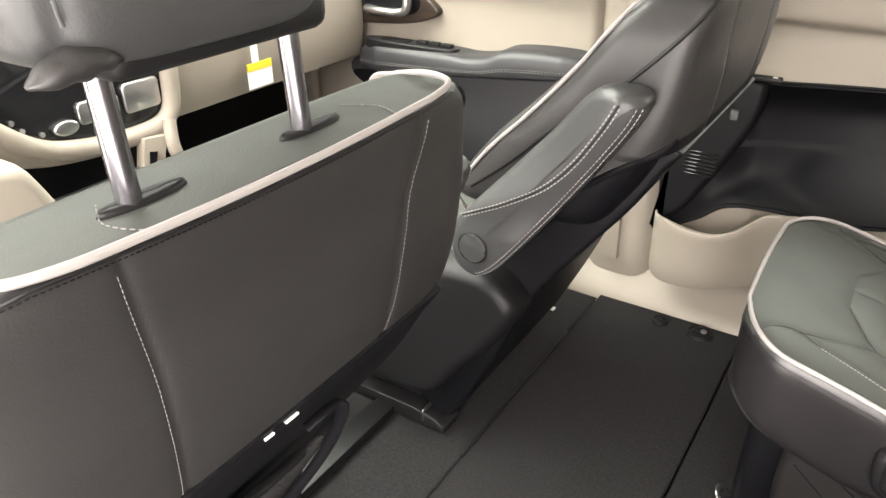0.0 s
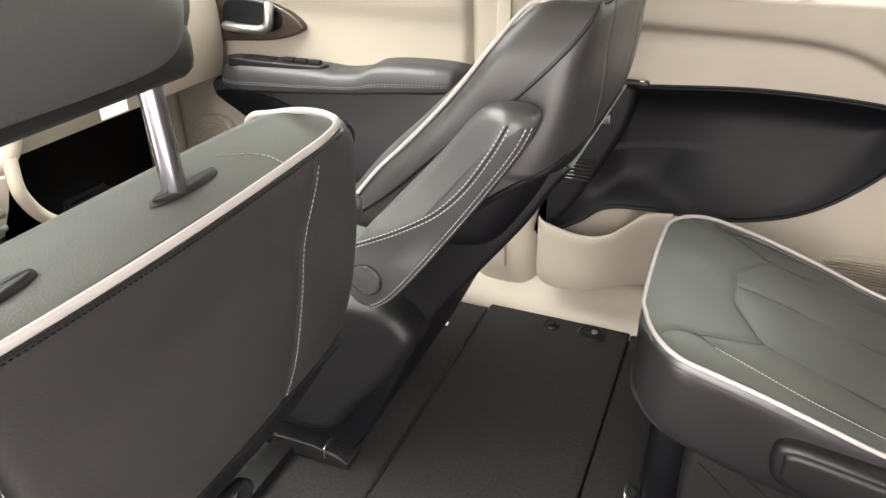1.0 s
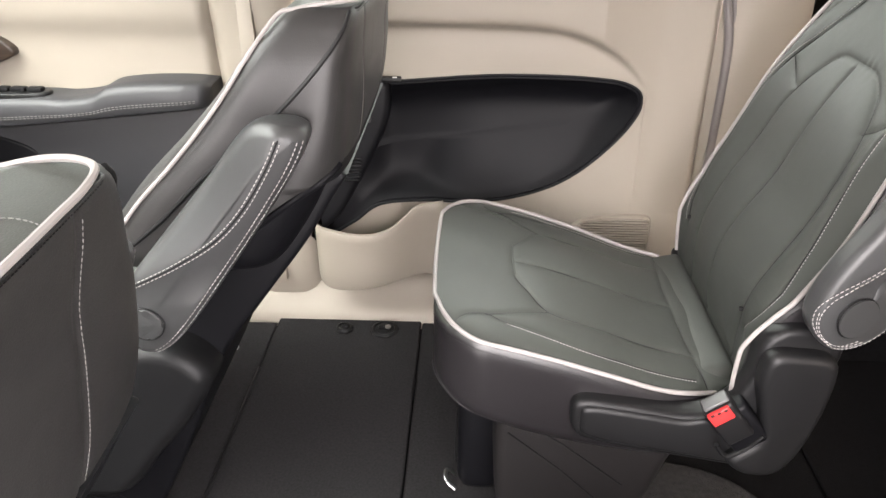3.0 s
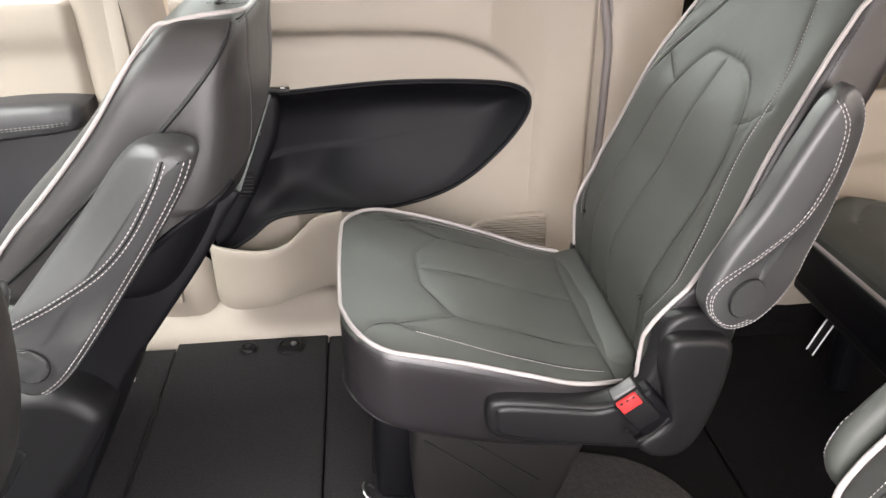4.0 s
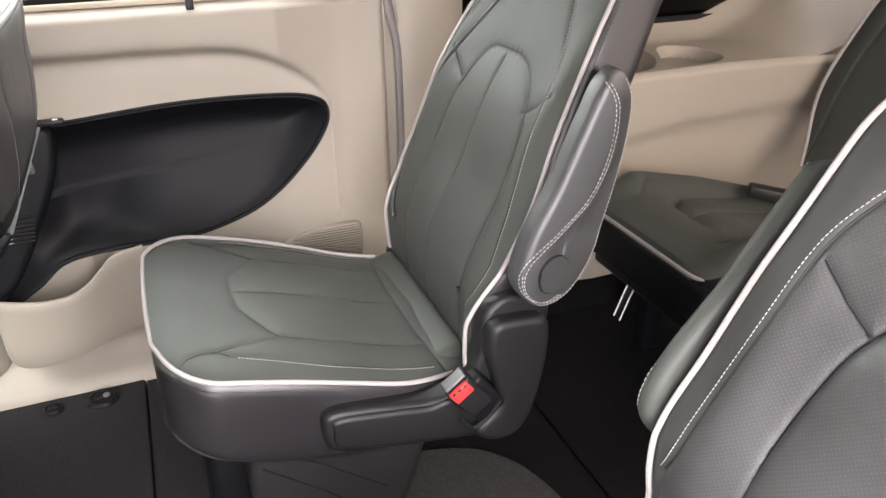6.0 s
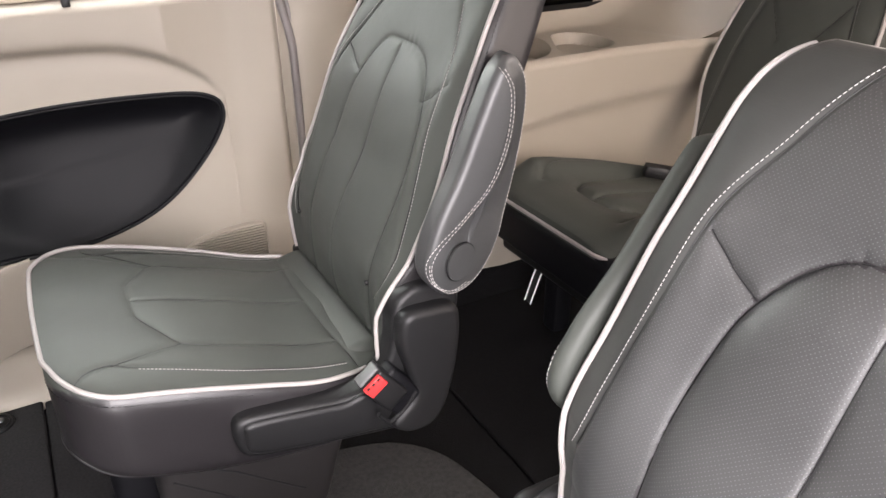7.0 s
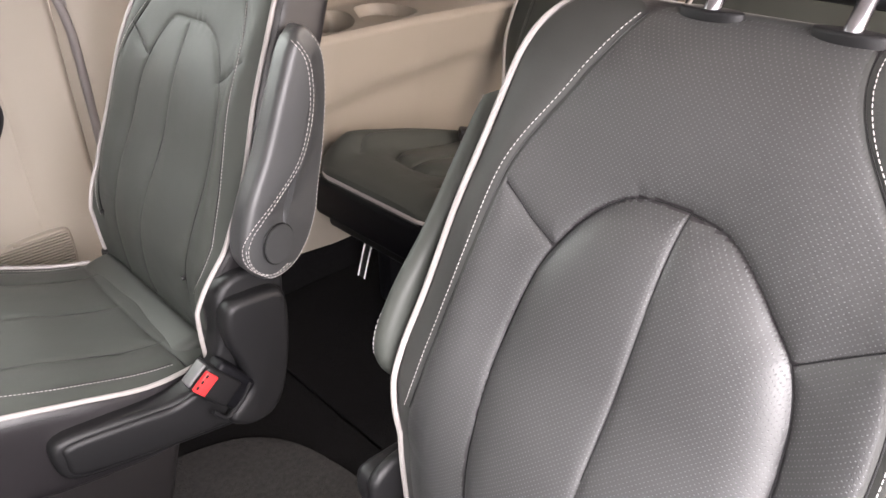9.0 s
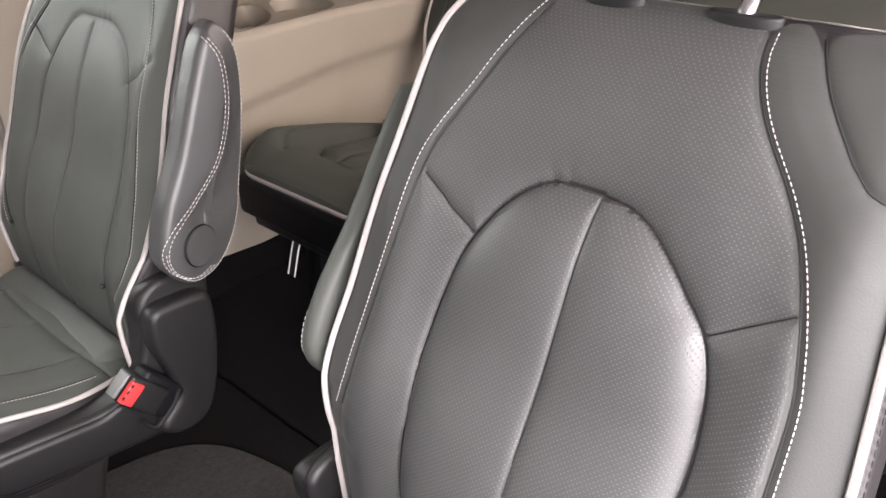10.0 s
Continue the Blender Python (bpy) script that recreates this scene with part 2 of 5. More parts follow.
def seam_distance(a, b, lines):
    """Distance of points (a, b) to the nearest of the polylines."""
    best = np.full(a.shape, 9.0)
    for line in lines:
        for (x0, y0), (x1, y1) in zip(line[:-1], line[1:]):
            dx, dy = x1 - x0, y1 - y0
            t = np.clip(((a - x0) * dx + (b - y0) * dy) / (dx * dx + dy * dy + 1e-12), 0, 1)
            best = np.minimum(best, np.hypot(a - x0 - t * dx, b - y0 - t * dy))
    return best


def inside(a, b, poly):
    r = np.zeros(a.shape, bool)
    for (x0, y0), (x1, y1) in zip(poly, np.roll(poly, -1, axis=0)):
        c = (y0 > b) != (y1 > b)
        r ^= c & (a < (x1 - x0) * (b - y0) / (y1 - y0 + 1e-12) + x0)
    return r


class Pad:
    """An upholstered body: closed sections along s, each w half wide and d deep behind its face at f."""

    def __init__(self, s, f, w, d, power=4.0, axis="z", bulge=None):
        self.s, self.f, self.w, self.d = (np.array(v, float) for v in (s, f, w, d))
        self.power, self.axis, self.bulge = power, axis, bulge or (lambda y, s: 0 * y)
        self.slim = {1: 1.0, -1: 1.0}
        self.seams, self.deep, self.near, self.broad, self.panel, self.swell, self.valley = (), 0.0, 0.004, 0.6, None, 0.0, 0.0

    def relief(self, y, s):
        """How far the cover sinks into its seams; the panel that is filled more swells up."""
        out = np.zeros(np.shape(y))
        if len(self.seams):
            d = np.hypot(seam_distance(y, s, self.seams), 0.0008) - 0.0008
            out = self.deep * (np.exp(-d / self.near) + self.broad * np.exp(-d / (6 * self.near)))
        if self.panel is not None:
            rim = np.vstack([self.panel, self.panel[:1]])
            off, filled = seam_distance(y, s, [rim]), inside(y, s, self.panel)
            out = out - self.swell * filled * (1 - np.exp(-off / 0.026)) + self.valley * np.exp(-off / np.where(filled, 0.012, 0.026))
        return out

    def seam_threads(self, parent, mat, r=0.0009):
        """The dark folded line at the bottom of each seam, a part each."""
        for line in self.seams:
            q = resample(line, max(8, int(length(line) / 0.003)))
            f, w, d = self.at(q[:, 1])
            q = q[(np.abs(q[:, 0]) < 0.95 * w) & (q[:, 1] > self.s[0] + 0.004) & (q[:, 1] < self.s[-1] - 0.004)]
            if len(q) > 4:
                tube("seam", self.face(q[:, 1], q[:, 0], 0.0001), r, mat, parent, sides=6)

    def at(self, s):
        return [np.interp(s, self.s, v) for v in (self.f, self.w, self.d)]

    def place(self, s, y, depth):
        return np.stack([depth, y, s], -1) if self.axis == "z" else np.stack([s, y, -depth], -1)

    def face(self, s, y, proud=0.0):
        """Points on the face at (s, y)."""
        s, y = np.broadcast_arrays(np.array(s, float), np.array(y, float))
        f, w, d = self.at(s)
        w = w * np.where(y > 0, self.slim[1], self.slim[-1])
        u = np.clip(np.abs(y) / w, 0, 0.9999)
        cx = (1 - u**self.power) ** (1 / self.power)
        dep = f + d / 2 * (1 - cx) + self.bulge(y, s) - proud + self.relief(y, s) * cx**0.5
        return self.place(s, y, dep)

    def edge(self, s, sign, cx=0.8, out=0.001):
        """Points on the rounded edge between the face and a side."""
        s = np.array(s, float)
        f, w, d = self.at(s)
        cy, w = (1 - np.abs(cx) ** self.power) ** (1 / self.power), w * self.slim[sign]
        return self.place(s, sign * (w * cy + out), f + d / 2 * (1 - cx) + self.bulge(sign * w * cy, s) - out)

    def side_point(self, s, depth, sign, out=0.0):
        """Points on a side at level s and the given depth coordinate."""
        s, depth = np.array(s, float), np.array(depth, float)
        f, w, d = self.at(s)
        cx = np.clip(1 - 2 * (depth - f) / d, -0.995, 0.995)
        return self.place(s, sign * (w * (1 - np.abs(cx) ** self.power) ** (1 / self.power) + out), depth)

    def mesh(self, name, mat, parent, levels=120, front=110, side=14, back=30, seams=(), groove=0.004, groove_w=0.005, label="", wrinkle=0.0, rear_seams=(), holes=None, puckers=(), broad=0.6, panel=None, swell=0.0, valley=0.0):
        s = np.interp(np.linspace(0, 1, levels), np.linspace(0, 1, len(self.s)), self.s)
        s = np.unique(np.r_[s, self.s])
        f, w, d = self.at(s)
        # a loop of even spacing along the face, the sides and the back
        n = self.power
        fr = np.linspace(-0.97, 0.97, front)
        bk = np.linspace(-0.95, 0.95, back)
        sd = np.linspace(-0.88, 0.88, side)
        bend = lambda q: (1 - np.abs(q) ** n) ** (1 / n)
        cy = np.r_[fr, bk, bend(sd), -bend(sd)]
        cx = np.r_[bend(fr), -bend(bk), sd, sd]
        turn = np.argsort(np.arctan2(cx, cy))
        cy, cx = cy[turn], cx[turn]
        ss, yy = np.meshgrid(s, cy, indexing="ij")
        y = yy * w[:, None] * np.where(yy > 0, self.slim[1], self.slim[-1])
        facing = np.clip(cx, 0, 1)[None] ** 0.5 * np.ones_like(y)
        dep = f[:, None] + d[:, None] / 2 * (1 - cx[None]) + self.bulge(y, ss) * (cx[None] > 0)
        self.seams, self.deep, self.near, self.broad, self.panel, self.swell, self.valley = seams, groove, groove_w, broad, panel, swell, valley
        if len(seams):
            dep = dep + facing * (cx[None] > 0.02) * self.relief(y, ss)
        if rear_seams:
            dist = seam_distance(y, ss, rear_seams)
            dist = np.hypot(dist, 0.0008) - 0.0008
            dep = dep - (cx[None] < -0.02) * groove * (np.exp(-dist / groove_w) + broad * np.exp(-dist / (5 * groove_w)))
        for py, ps, ang, span, deep in puckers:
            ca, sa = math.cos(ang), math.sin(ang)
            along, across = (y - py) * ca + (ss - ps) * sa, -(y - py) * sa + (ss - ps) * ca
            dep = dep + deep * facing * np.exp(-((along / span) ** 2)) * (np.exp(-((across / 0.0042) ** 2)) - 0.4 * np.exp(-(((np.abs(across) - 0.008) / 0.006) ** 2)))
        if wrinkle:
            rnd = np.random.RandomState(3)
            for _ in range(14):
                q, ph, am = rnd.uniform(-60, 60, 2), rnd.uniform(0, 6), rnd.uniform(0.3, 1)
                dep = dep + wrinkle * am * np.sin(q[0] * y + q[1] * ss + ph) * facing
        v = self.place(ss, y, dep).reshape(-1, 3)
        m, c = len(s), len(cy)
        i, j = np.meshgrid(np.arange(m - 1), np.arange(c), indexing="ij")
        faces = np.stack([i * c + j, i * c + (j + 1) % c, (i + 1) * c + (j + 1) % c, (i + 1) * c + j], -1).reshape(-1, 4).tolist()
        faces += [list(range(c)), list(range((m - 1) * c, m * c))]
        ob = mesh_part(name, v, faces, mat, parent, label, sharp=60)
        cover = ob.data.attributes.new("cover", "FLOAT_VECTOR", "POINT")
        on = (cx[None] > 0.05) * holes(y, ss) if holes else 0 * y
        cover.data.foreach_set("vector", np.stack([y, ss * 1.12, on], -1).astype(np.float32).ravel())
        return ob


def two_tone(ob, pad, mat, cx):
    """Covers the flanks behind the piping with a second material."""
    ob.data.materials.append(mat)
    for p in ob.data.polygons:
        s, dep = (p.center.z, p.center.x) if pad.axis == "z" else (p.center.x, -p.center.z)
        f, w, d = pad.at(s)
        if dep > f + d / 2 * (1 - cx) + pad.bulge(p.center.y, s):
            p.material_index = 1


def rounded(lo, hi, n, r_lo, r_hi):
    """Levels from lo to hi with the inset of a quarter round at each end."""
    a = np.linspace(0, math.pi / 2, 21)
    s = np.r_[lo + r_lo * (1 - np.cos(a)), np.linspace(lo + r_lo, hi - r_hi, n)[1:-1], hi - r_hi + r_hi * np.sin(a)]
    inset = np.r_[r_lo * (1 - np.sin(a)), np.zeros(n - 2), r_hi * (1 - np.cos(a))]
    return s, inset


def box_bm(size, bevel=0.0, segments=2, at=(0, 0, 0)):
    bm = bmesh.new()
    bmesh.ops.create_cube(bm, size=1)
    for v in bm.verts:
        v.co = Vector([v.co[k] * size[k] + at[k] for k in range(3)])
    if bevel:
        bmesh.ops.bevel(bm, geom=bm.edges[:], offset=bevel, segments=segments, affect="EDGES", profile=0.5)
    return bm


def prism_bm(outline, axis, lo, hi, bevel=0.0, segments=2):
    """A solid of the given outline (two coordinates), from lo to hi along axis."""
    bm = bmesh.new()
    order = {"x": lambda a, b, c: (c, a, b), "y": lambda a, b, c: (a, c, b), "z": lambda a, b, c: (a, b, c)}[axis]
    rings = [[bm.verts.new(order(a, b, c)) for a, b in outline] for c in (lo, hi)]
    n = len(outline)
    for i in range(n):
        bm.faces.new((rings[0][i], rings[0][(i + 1) % n], rings[1][(i + 1) % n], rings[1][i]))
    bm.faces.new(rings[0])
    bm.faces.new(rings[1])
    if bevel:
        ends = [e for e in bm.edges if (e.verts[0] in rings[0]) == (e.verts[1] in rings[0])]
        bmesh.ops.bevel(bm, geom=ends, offset=bevel, segments=segments, affect="EDGES", profile=0.5)
    return bm


def disc_bm(r, depth, axis, at, segments=32, bevel=0.0):
    out = [(r * math.cos(2 * math.pi * i / segments), r * math.sin(2 * math.pi * i / segments)) for i in range(segments)]
    bm = prism_bm(out, axis, -depth / 2, depth / 2, bevel)
    bmesh.ops.translate(bm, verts=bm.verts, vec=at)
    return bm


def smooth_outline(ctrl, n):
    """A closed smooth outline through the control points."""
    c = [tuple(p) for p in ctrl]
    q = spline(c[-2:] + c + c[:3], 60 * (len(c) + 5))
    # cut out one round
    d0 = np.linalg.norm(q - np.array(c[0]), axis=1)
    i0 = int(np.argmin(d0[: len(q) // 2]))
    i1 = len(q) // 2 + int(np.argmin(d0[len(q) // 2 :]))
    return resample(q[i0 : i1 + 1], n + 1)[:-1]


def sheet(name, a, b, height, axis, mat, parent=None, label="", thick=0.0):
    """A surface over the grid a x b, its height given along axis."""
    aa, bb = np.meshgrid(a, b, indexing="ij")
    h = height(aa, bb)
    v = {"y": np.stack([aa, h, bb], -1), "z": np.stack([aa, bb, h], -1), "x": np.stack([h, aa, bb], -1)}[axis].reshape(-1, 3)
    m, c = len(a), len(b)
    i, j = np.meshgrid(np.arange(m - 1), np.arange(c - 1), indexing="ij")
    faces = np.stack([i * c + j, i * c + j + 1, (i + 1) * c + j + 1, (i + 1) * c + j], -1).reshape(-1, 4)
    if thick:
        off = {"y": (0, thick, 0), "z": (0, 0, thick), "x": (thick, 0, 0)}[axis]
        k = len(v)
        v = np.vstack([v, v + off])
        rim = np.r_[np.arange(c), np.arange(1, m) * c + c - 1, (m - 1) * c + np.arange(c - 2, -1, -1), np.arange(m - 2, 0, -1) * c]
        sides = [(rim[q], rim[(q + 1) % len(rim)], rim[(q + 1) % len(rim)] + k, rim[q] + k) for q in range(len(rim))]
        faces = faces.tolist() + (faces + k).tolist() + sides
    return mesh_part(name, v, faces if isinstance(faces, list) else faces.tolist(), mat, parent, label)


def inward(outline):
    """Unit normals of a closed outline, pointing in."""
    q = np.array(outline, float)
    d = np.roll(q, -1, 0) - np.roll(q, 1, 0)
    nrm = np.stack([-d[:, 1], d[:, 0]], 1) / (np.linalg.norm(d, axis=1)[:, None] + 1e-12)
    area = 0.5 * np.sum(q[:, 0] * np.roll(q[:, 1], -1) - np.roll(q[:, 0], -1) * q[:, 1])
    return nrm if area > 0 else -nrm


def slab(name, outline, axis, lo, hi, r, mat, parent, label="", steps=6, dome=0.0, both=True):
    """A solid of a smooth outline from lo to hi along axis, its rims rounded by r; the hi face may be domed."""
    q, nrm = np.array(outline, float), inward(outline)
    sgn = 1 if hi > lo else -1
    a = np.linspace(0, math.pi / 2, steps)
    rings = [(r * (1 - math.sin(b)), lo + sgn * r * (1 - math.cos(b))) for b in a] if both else [(0, lo)]
    rings += [(r * (1 - math.cos(b)), hi - sgn * r * (1 - math.sin(b))) for b in a]
    order = {"x": lambda p, c: np.column_stack([np.full(len(p), c), p]), "y": lambda p, c: np.column_stack([p[:, 0], np.full(len(p), c), p[:, 1]]), "z": lambda p, c: np.column_stack([p, np.full(len(p), c)])}[axis]
    loops = [order(q + nrm * i, c) for i, c in rings]
    if dome:
        # the face swells towards the outline's own long axis
        inner = q + nrm * r
        mid = inner.mean(0)
        axis2 = np.linalg.svd(inner - mid)[2][0]
        t = (inner - mid) @ axis2
        spine = mid + np.clip(t, 0.72 * t.min(), 0.72 * t.max())[:, None] * axis2
        for k in (0.2, 0.4, 0.6, 0.8, 0.95):
            loops.append(order(inner + (spine - inner) * k, hi + sgn * dome * (1 - (1 - k) ** 2)))
    v = np.vstack(loops)
    n, m = len(q), len(loops)
    f = [(k * n + i, k * n + (i + 1) % n, (k + 1) * n + (i + 1) % n, (k + 1) * n + i) for k in range(m - 1) for i in range(n)]
    f += [tuple(range(n)), tuple(range((m - 1) * n, m * n))]
    return mesh_part(name, v, f, mat, parent, label, sharp=50)


def rim_at(hi, r, off):
    """Height of a slab's rounded rim at a distance off from its outline, a thread's width proud."""
    sgn, off = (1 if hi > 0 else -1), min(off, r)
    b = math.acos(1 - off / r)
    return hi - sgn * (r * (1 - math.sin(b)) - 0.0004)


def ring_bm(r, tube_r, axis, at, n=28, k=8):
    bm = bmesh.new()
    vs = []
    for i in range(n):
        a = 2 * math.pi * i / n
        for j in range(k):
            b = 2 * math.pi * j / k
            c = (r + tube_r * math.cos(b))
            p = (c * math.cos(a), c * math.sin(a), tube_r * math.sin(b))
            p = {"z": p, "y": (p[0], p[2], p[1]), "x": (p[2], p[0], p[1])}[axis]
            vs.append(bm.verts.new(Vector(p) + Vector(at)))
    for i in range(n):
        for j in range(k):
            bm.faces.new((vs[i * k + j], vs[i * k + (j + 1) % k], vs[(i + 1) % n * k + (j + 1) % k], vs[(i + 1) % n * k + j]))
    return bm


def rounded_rect(x0, x1, y0, y1, r, n=6):
    out = []
    for cx, cy, a0 in ((x1 - r, y1 - r, 0), (x0 + r, y1 - r, 90), (x0 + r, y0 + r, 180), (x1 - r, y0 + r, 270)):
        for i in range(n + 1):
            a = radians(a0 + 90 * i / n)
            out.append((cx + r * math.cos(a), cy + r * math.sin(a)))
    return out


# ---- the van's shell ----
floor = thing("floor", (0, 0, 0), "black carpeted van floor with low pile and panel joints", "floor", kind="structure")


def pile(x, y, z=0.0):
    return z + 0.0012 * np.sin(23 * x + 9 * np.sin(7 * y)) * np.sin(19 * y + 3)


# carpet laid in panels with joints between them
def carpet_panel(name, x0, x1, y0, y1, z=0.0, r=0.004, mat=CARPET):
    """A carpet sheet with rounded rims."""
    def height(x, y):
        e = np.minimum(np.minimum(x - x0, x1 - x), np.minimum(y - y0, y1 - y))
        return pile(x, y, z) - r * np.clip(1 - e / r, 0, 1) ** 2
    a = np.r_[x0, x0 + r * 0.3, x0 + r * 0.7, np.linspace(x0 + r, x1 - r, max(6, int((x1 - x0) / 0.02))), x1 - r * 0.7, x1 - r * 0.3, x1]
    b = np.r_[y0, y0 + r * 0.3, y0 + r * 0.7, np.linspace(y0 + r, y1 - r, max(6, int((y1 - y0) / 0.02))), y1 - r * 0.7, y1 - r * 0.3, y1]
    return sheet(name, a, b, height, "z", mat, floor)


sheet("under_floor", np.linspace(-1.6, 2.3, 8), np.linspace(-0.18, 1.62, 8), lambda x, y: -0.02 + 0 * x, "z", BLACK_SOFT, floor, thick=-0.05)
carpet_panel("carpet", -1.55, -0.437, -0.15, 1.475, -0.003)
carpet_panel("lid_carpet", -0.434, -0.104, 0.10, 1.497, 0.0)
carpet_panel("carpet", -0.101, 0.20, 0.10, 1.49, -0.004)
# the rear panels carry their shade in the darker carpet colour
carpet_panel("carpet", 0.206, 0.62, 0.10, 1.49, -0.006, mat=CARPET_SHADED)
carpet_panel("carpet", -0.431, 0.62, -0.15, 0.094, -0.004)
carpet_panel("carpet", 0.626, 2.2, -0.15, 1.42, -0.01, mat=CARPET_SHADED)
tube("joint_zip", [(-0.434, y, 0.0005) for y in np.linspace(0.85, 1.30, 30)], 0.0035, BLACK, floor)
# anchor ring cups let into the lid
for x, y, r in ((-0.185, 1.448, 0.031), (-0.276, 1.450, 0.019)):
    part("ring_cup", disc_bm(r, 0.006, "z", (x, y, 0.002), 36, 0.002), BLACK, floor, "black plastic anchor cup")
    part("rim", ring_bm(r * 0.80, 0.0030, "z", (x, y, 0.005)), GREY_DARK, floor)
    part("latch", box_bm((r * 0.9, r * 0.5, 0.006), 0.002, at=(x, y + r * 0.1, 0.006)), GREY_DARK if r > 0.02 else BLACK, floor)
    part("bead", disc_bm(r * 0.22, 0.004, "z", (x + r * 0.25, y, 0.0095), 14, 0.001), SATIN if r > 0.02 else BLACK, floor)
# a loose carpet mat behind the seat
q = smooth_outline([(0.25, 0.98), (0.275, 1.045), (0.33, 1.060), (0.44, 1.03), (0.505, 0.965), (0.535, 0.87), (0.545, 0.76), (0.545, 0.40), (0.50, 0.30), (0.30, 0.30), (0.25, 0.40), (0.245, 0.70)], 80)
slab("floor_mat", q, "z", -0.003, 0.010, 0.005, CARPET_MAT, None, "", 4)
tagged(bpy.data.objects["floor_mat"], "dark grey carpet mat with a curved edge", "floor mat")

# sill under the far doors
prof = [(1.484, -0.02), (1.486, 0.004), (1.492, 0.016), (1.505, 0.028), (1.525, 0.048), (1.545, 0.075), (1.56, 0.085), (1.62, 0.088), (1.62, -0.02)]
sill = part("door_sill", prism_bm(prof, "x", -1.4, 0.50, 0.0), BEIGE, None)
tagged(sill, "beige plastic door sill beside the carpet", "sill", kind="structure")

# sliding door of the far side
XB = (-0.335, 0.475)
RECESS = smooth_outline([(-0.315, 0.545), (-0.158, 0.553), (0.058, 0.568), (0.25, 0.563), (0.325, 0.545), (0.341, 0.512), (0.325, 0.470), (0.284, 0.417), (0.225, 0.362), (0.162, 0.325), (0.08, 0.300), (-0.007, 0.291), (-0.10, 0.292), (-0.194, 0.280), (-0.255, 0.235), (-0.325, 0.205), (-0.338, 0.30), (-0.335, 0.45)], 160)
SWAGE = spline([(-0.60, 0.660), (-0.30, 0.664), (-0.10, 0.665), (0.118, 0.660), (0.22, 0.640), (0.30, 0.595), (0.345, 0.545)], 60)


def door_y(x, z):
    y = 1.522 + 0.0 * x
    # the belt ledge above the swage line stands proud and falls back to the panel below
    zs = np.interp(x, SWAGE[:, 0], SWAGE[:, 1], right=0.30)
    y = y - 0.026 / (1 + np.exp(-(z - zs) / 0.0035)) * np.clip((0.37 - x) / 0.12, 0, 1) ** 1.5
    y = y + 0.006 * np.exp(-(((z - zs + 0.012) / 0.022) ** 2)) * np.clip((0.36 - x) / 0.1, 0, 1)
    # the belt rolls out to the window
    y = y + 0.05 * np.clip((z - 0.725) / 0.02, 0, 1) ** 2
    # lower panel bulges a little and turns under at the foot
    y = y - 0.018 * np.clip((0.27 - z) / 0.15, 0, 1) * np.clip((x + 0.10) / 0.1, 0, 1)
    y = y + 0.03 * np.clip((0.115 - z) / 0.02, 0, 1) ** 2
    d = seam_distance(x, z, [np.vstack([RECESS, RECESS[:1]])])
    ins = inside(x, z, RECESS)
    y = y + np.where(ins, 0.09 * np.clip(d / 0.02 - 0.05, 0, 1), 0)
    # hollow behind the bottle pocket
    y = y + 0.035 * np.clip((-0.11 - x) / 0.04, 0, 1) * np.clip((0.31 - z) / 0.03, 0, 1) * np.clip((z - 0.1) / 0.05, 0, 1) * ~ins
    # rear edge rolls away to the seal
    y = y + 0.03 * np.clip((x - 0.455) / 0.02, 0, 1) ** 2
    return y


sliding_door = thing("door_1", (0, 0, 0), "beige sliding door trim with a black scooped recess and bottle pocket", "door", kind="structure")
sheet("panel", np.linspace(XB[0], XB[1], 300), np.linspace(0.095, 0.748, 240), door_y, "y", BEIGE, sliding_door, "beige soft door panel")
nrm, n = inward(RECESS), len(RECESS)
rings = []
edge_line = [np.vstack([RECESS, RECESS[:1]])]
spine = np.column_stack([np.clip(RECESS[:, 0], -0.24, 0.20), np.interp(np.clip(RECESS[:, 0], -0.24, 0.20), [-0.24, 0.0, 0.2], [0.40, 0.43, 0.46])])
for inset, dep in [(-0.0035, 0.005), (-0.0025, -0.0012), (0.0, -0.0022), (0.0025, -0.0016), (0.004, 0.0), (0.005, 0.003)] + [(0.007 + k / 24, 1) for k in range(24)]:
    base = RECESS + nrm * min(inset, 0.007)
    q = base + (spine - base) * max(0, inset - 0.007)
    if dep == 1:
        walled = 0.002 + 0.056 * (1 - np.exp(-((np.maximum(seam_distance(q[:, 0], q[:, 1], edge_line) - 0.006, 0) / 0.030) ** 1.4)))
        # the lower half is one long slope up from the lower rim to a soft crease
        foot_z = np.interp(q[:, 0], [-0.325, -0.255, -0.194, -0.10, 0.08, 0.162, 0.225, 0.284, 0.325, 0.341], [0.205, 0.235, 0.28, 0.292, 0.300, 0.325, 0.362, 0.417, 0.470, 0.512])
        crease = np.interp(q[:, 0], [-0.25, -0.12, -0.05, 0.05, 0.34], [0.34, 0.40, 0.455, 0.475, 0.485])
        slope = 0.003 + 0.050 * np.clip((q[:, 1] - foot_z) / np.maximum(crease - foot_z, 0.02), 0, 1.2) + 0.07 * np.clip((0.03 - q[:, 0]) / 0.20, 0, 1) ** 2
        dep = -0.006 * np.log(np.exp(-walled / 0.006) + np.exp(-slope / 0.006))
    # the front end stays shallow where the switch ledge and the vent are
    u = np.clip((q[:, 0] + 0.25) / 0.09, 0, 1)
    shallow = 0.25 + 0.75 * u * u * (3 - 2 * u)
    rings.append(np.stack([q[:, 0], 1.522 + np.where(dep > 0, dep * shallow, dep), q[:, 1]], 1))
v = np.vstack(rings)
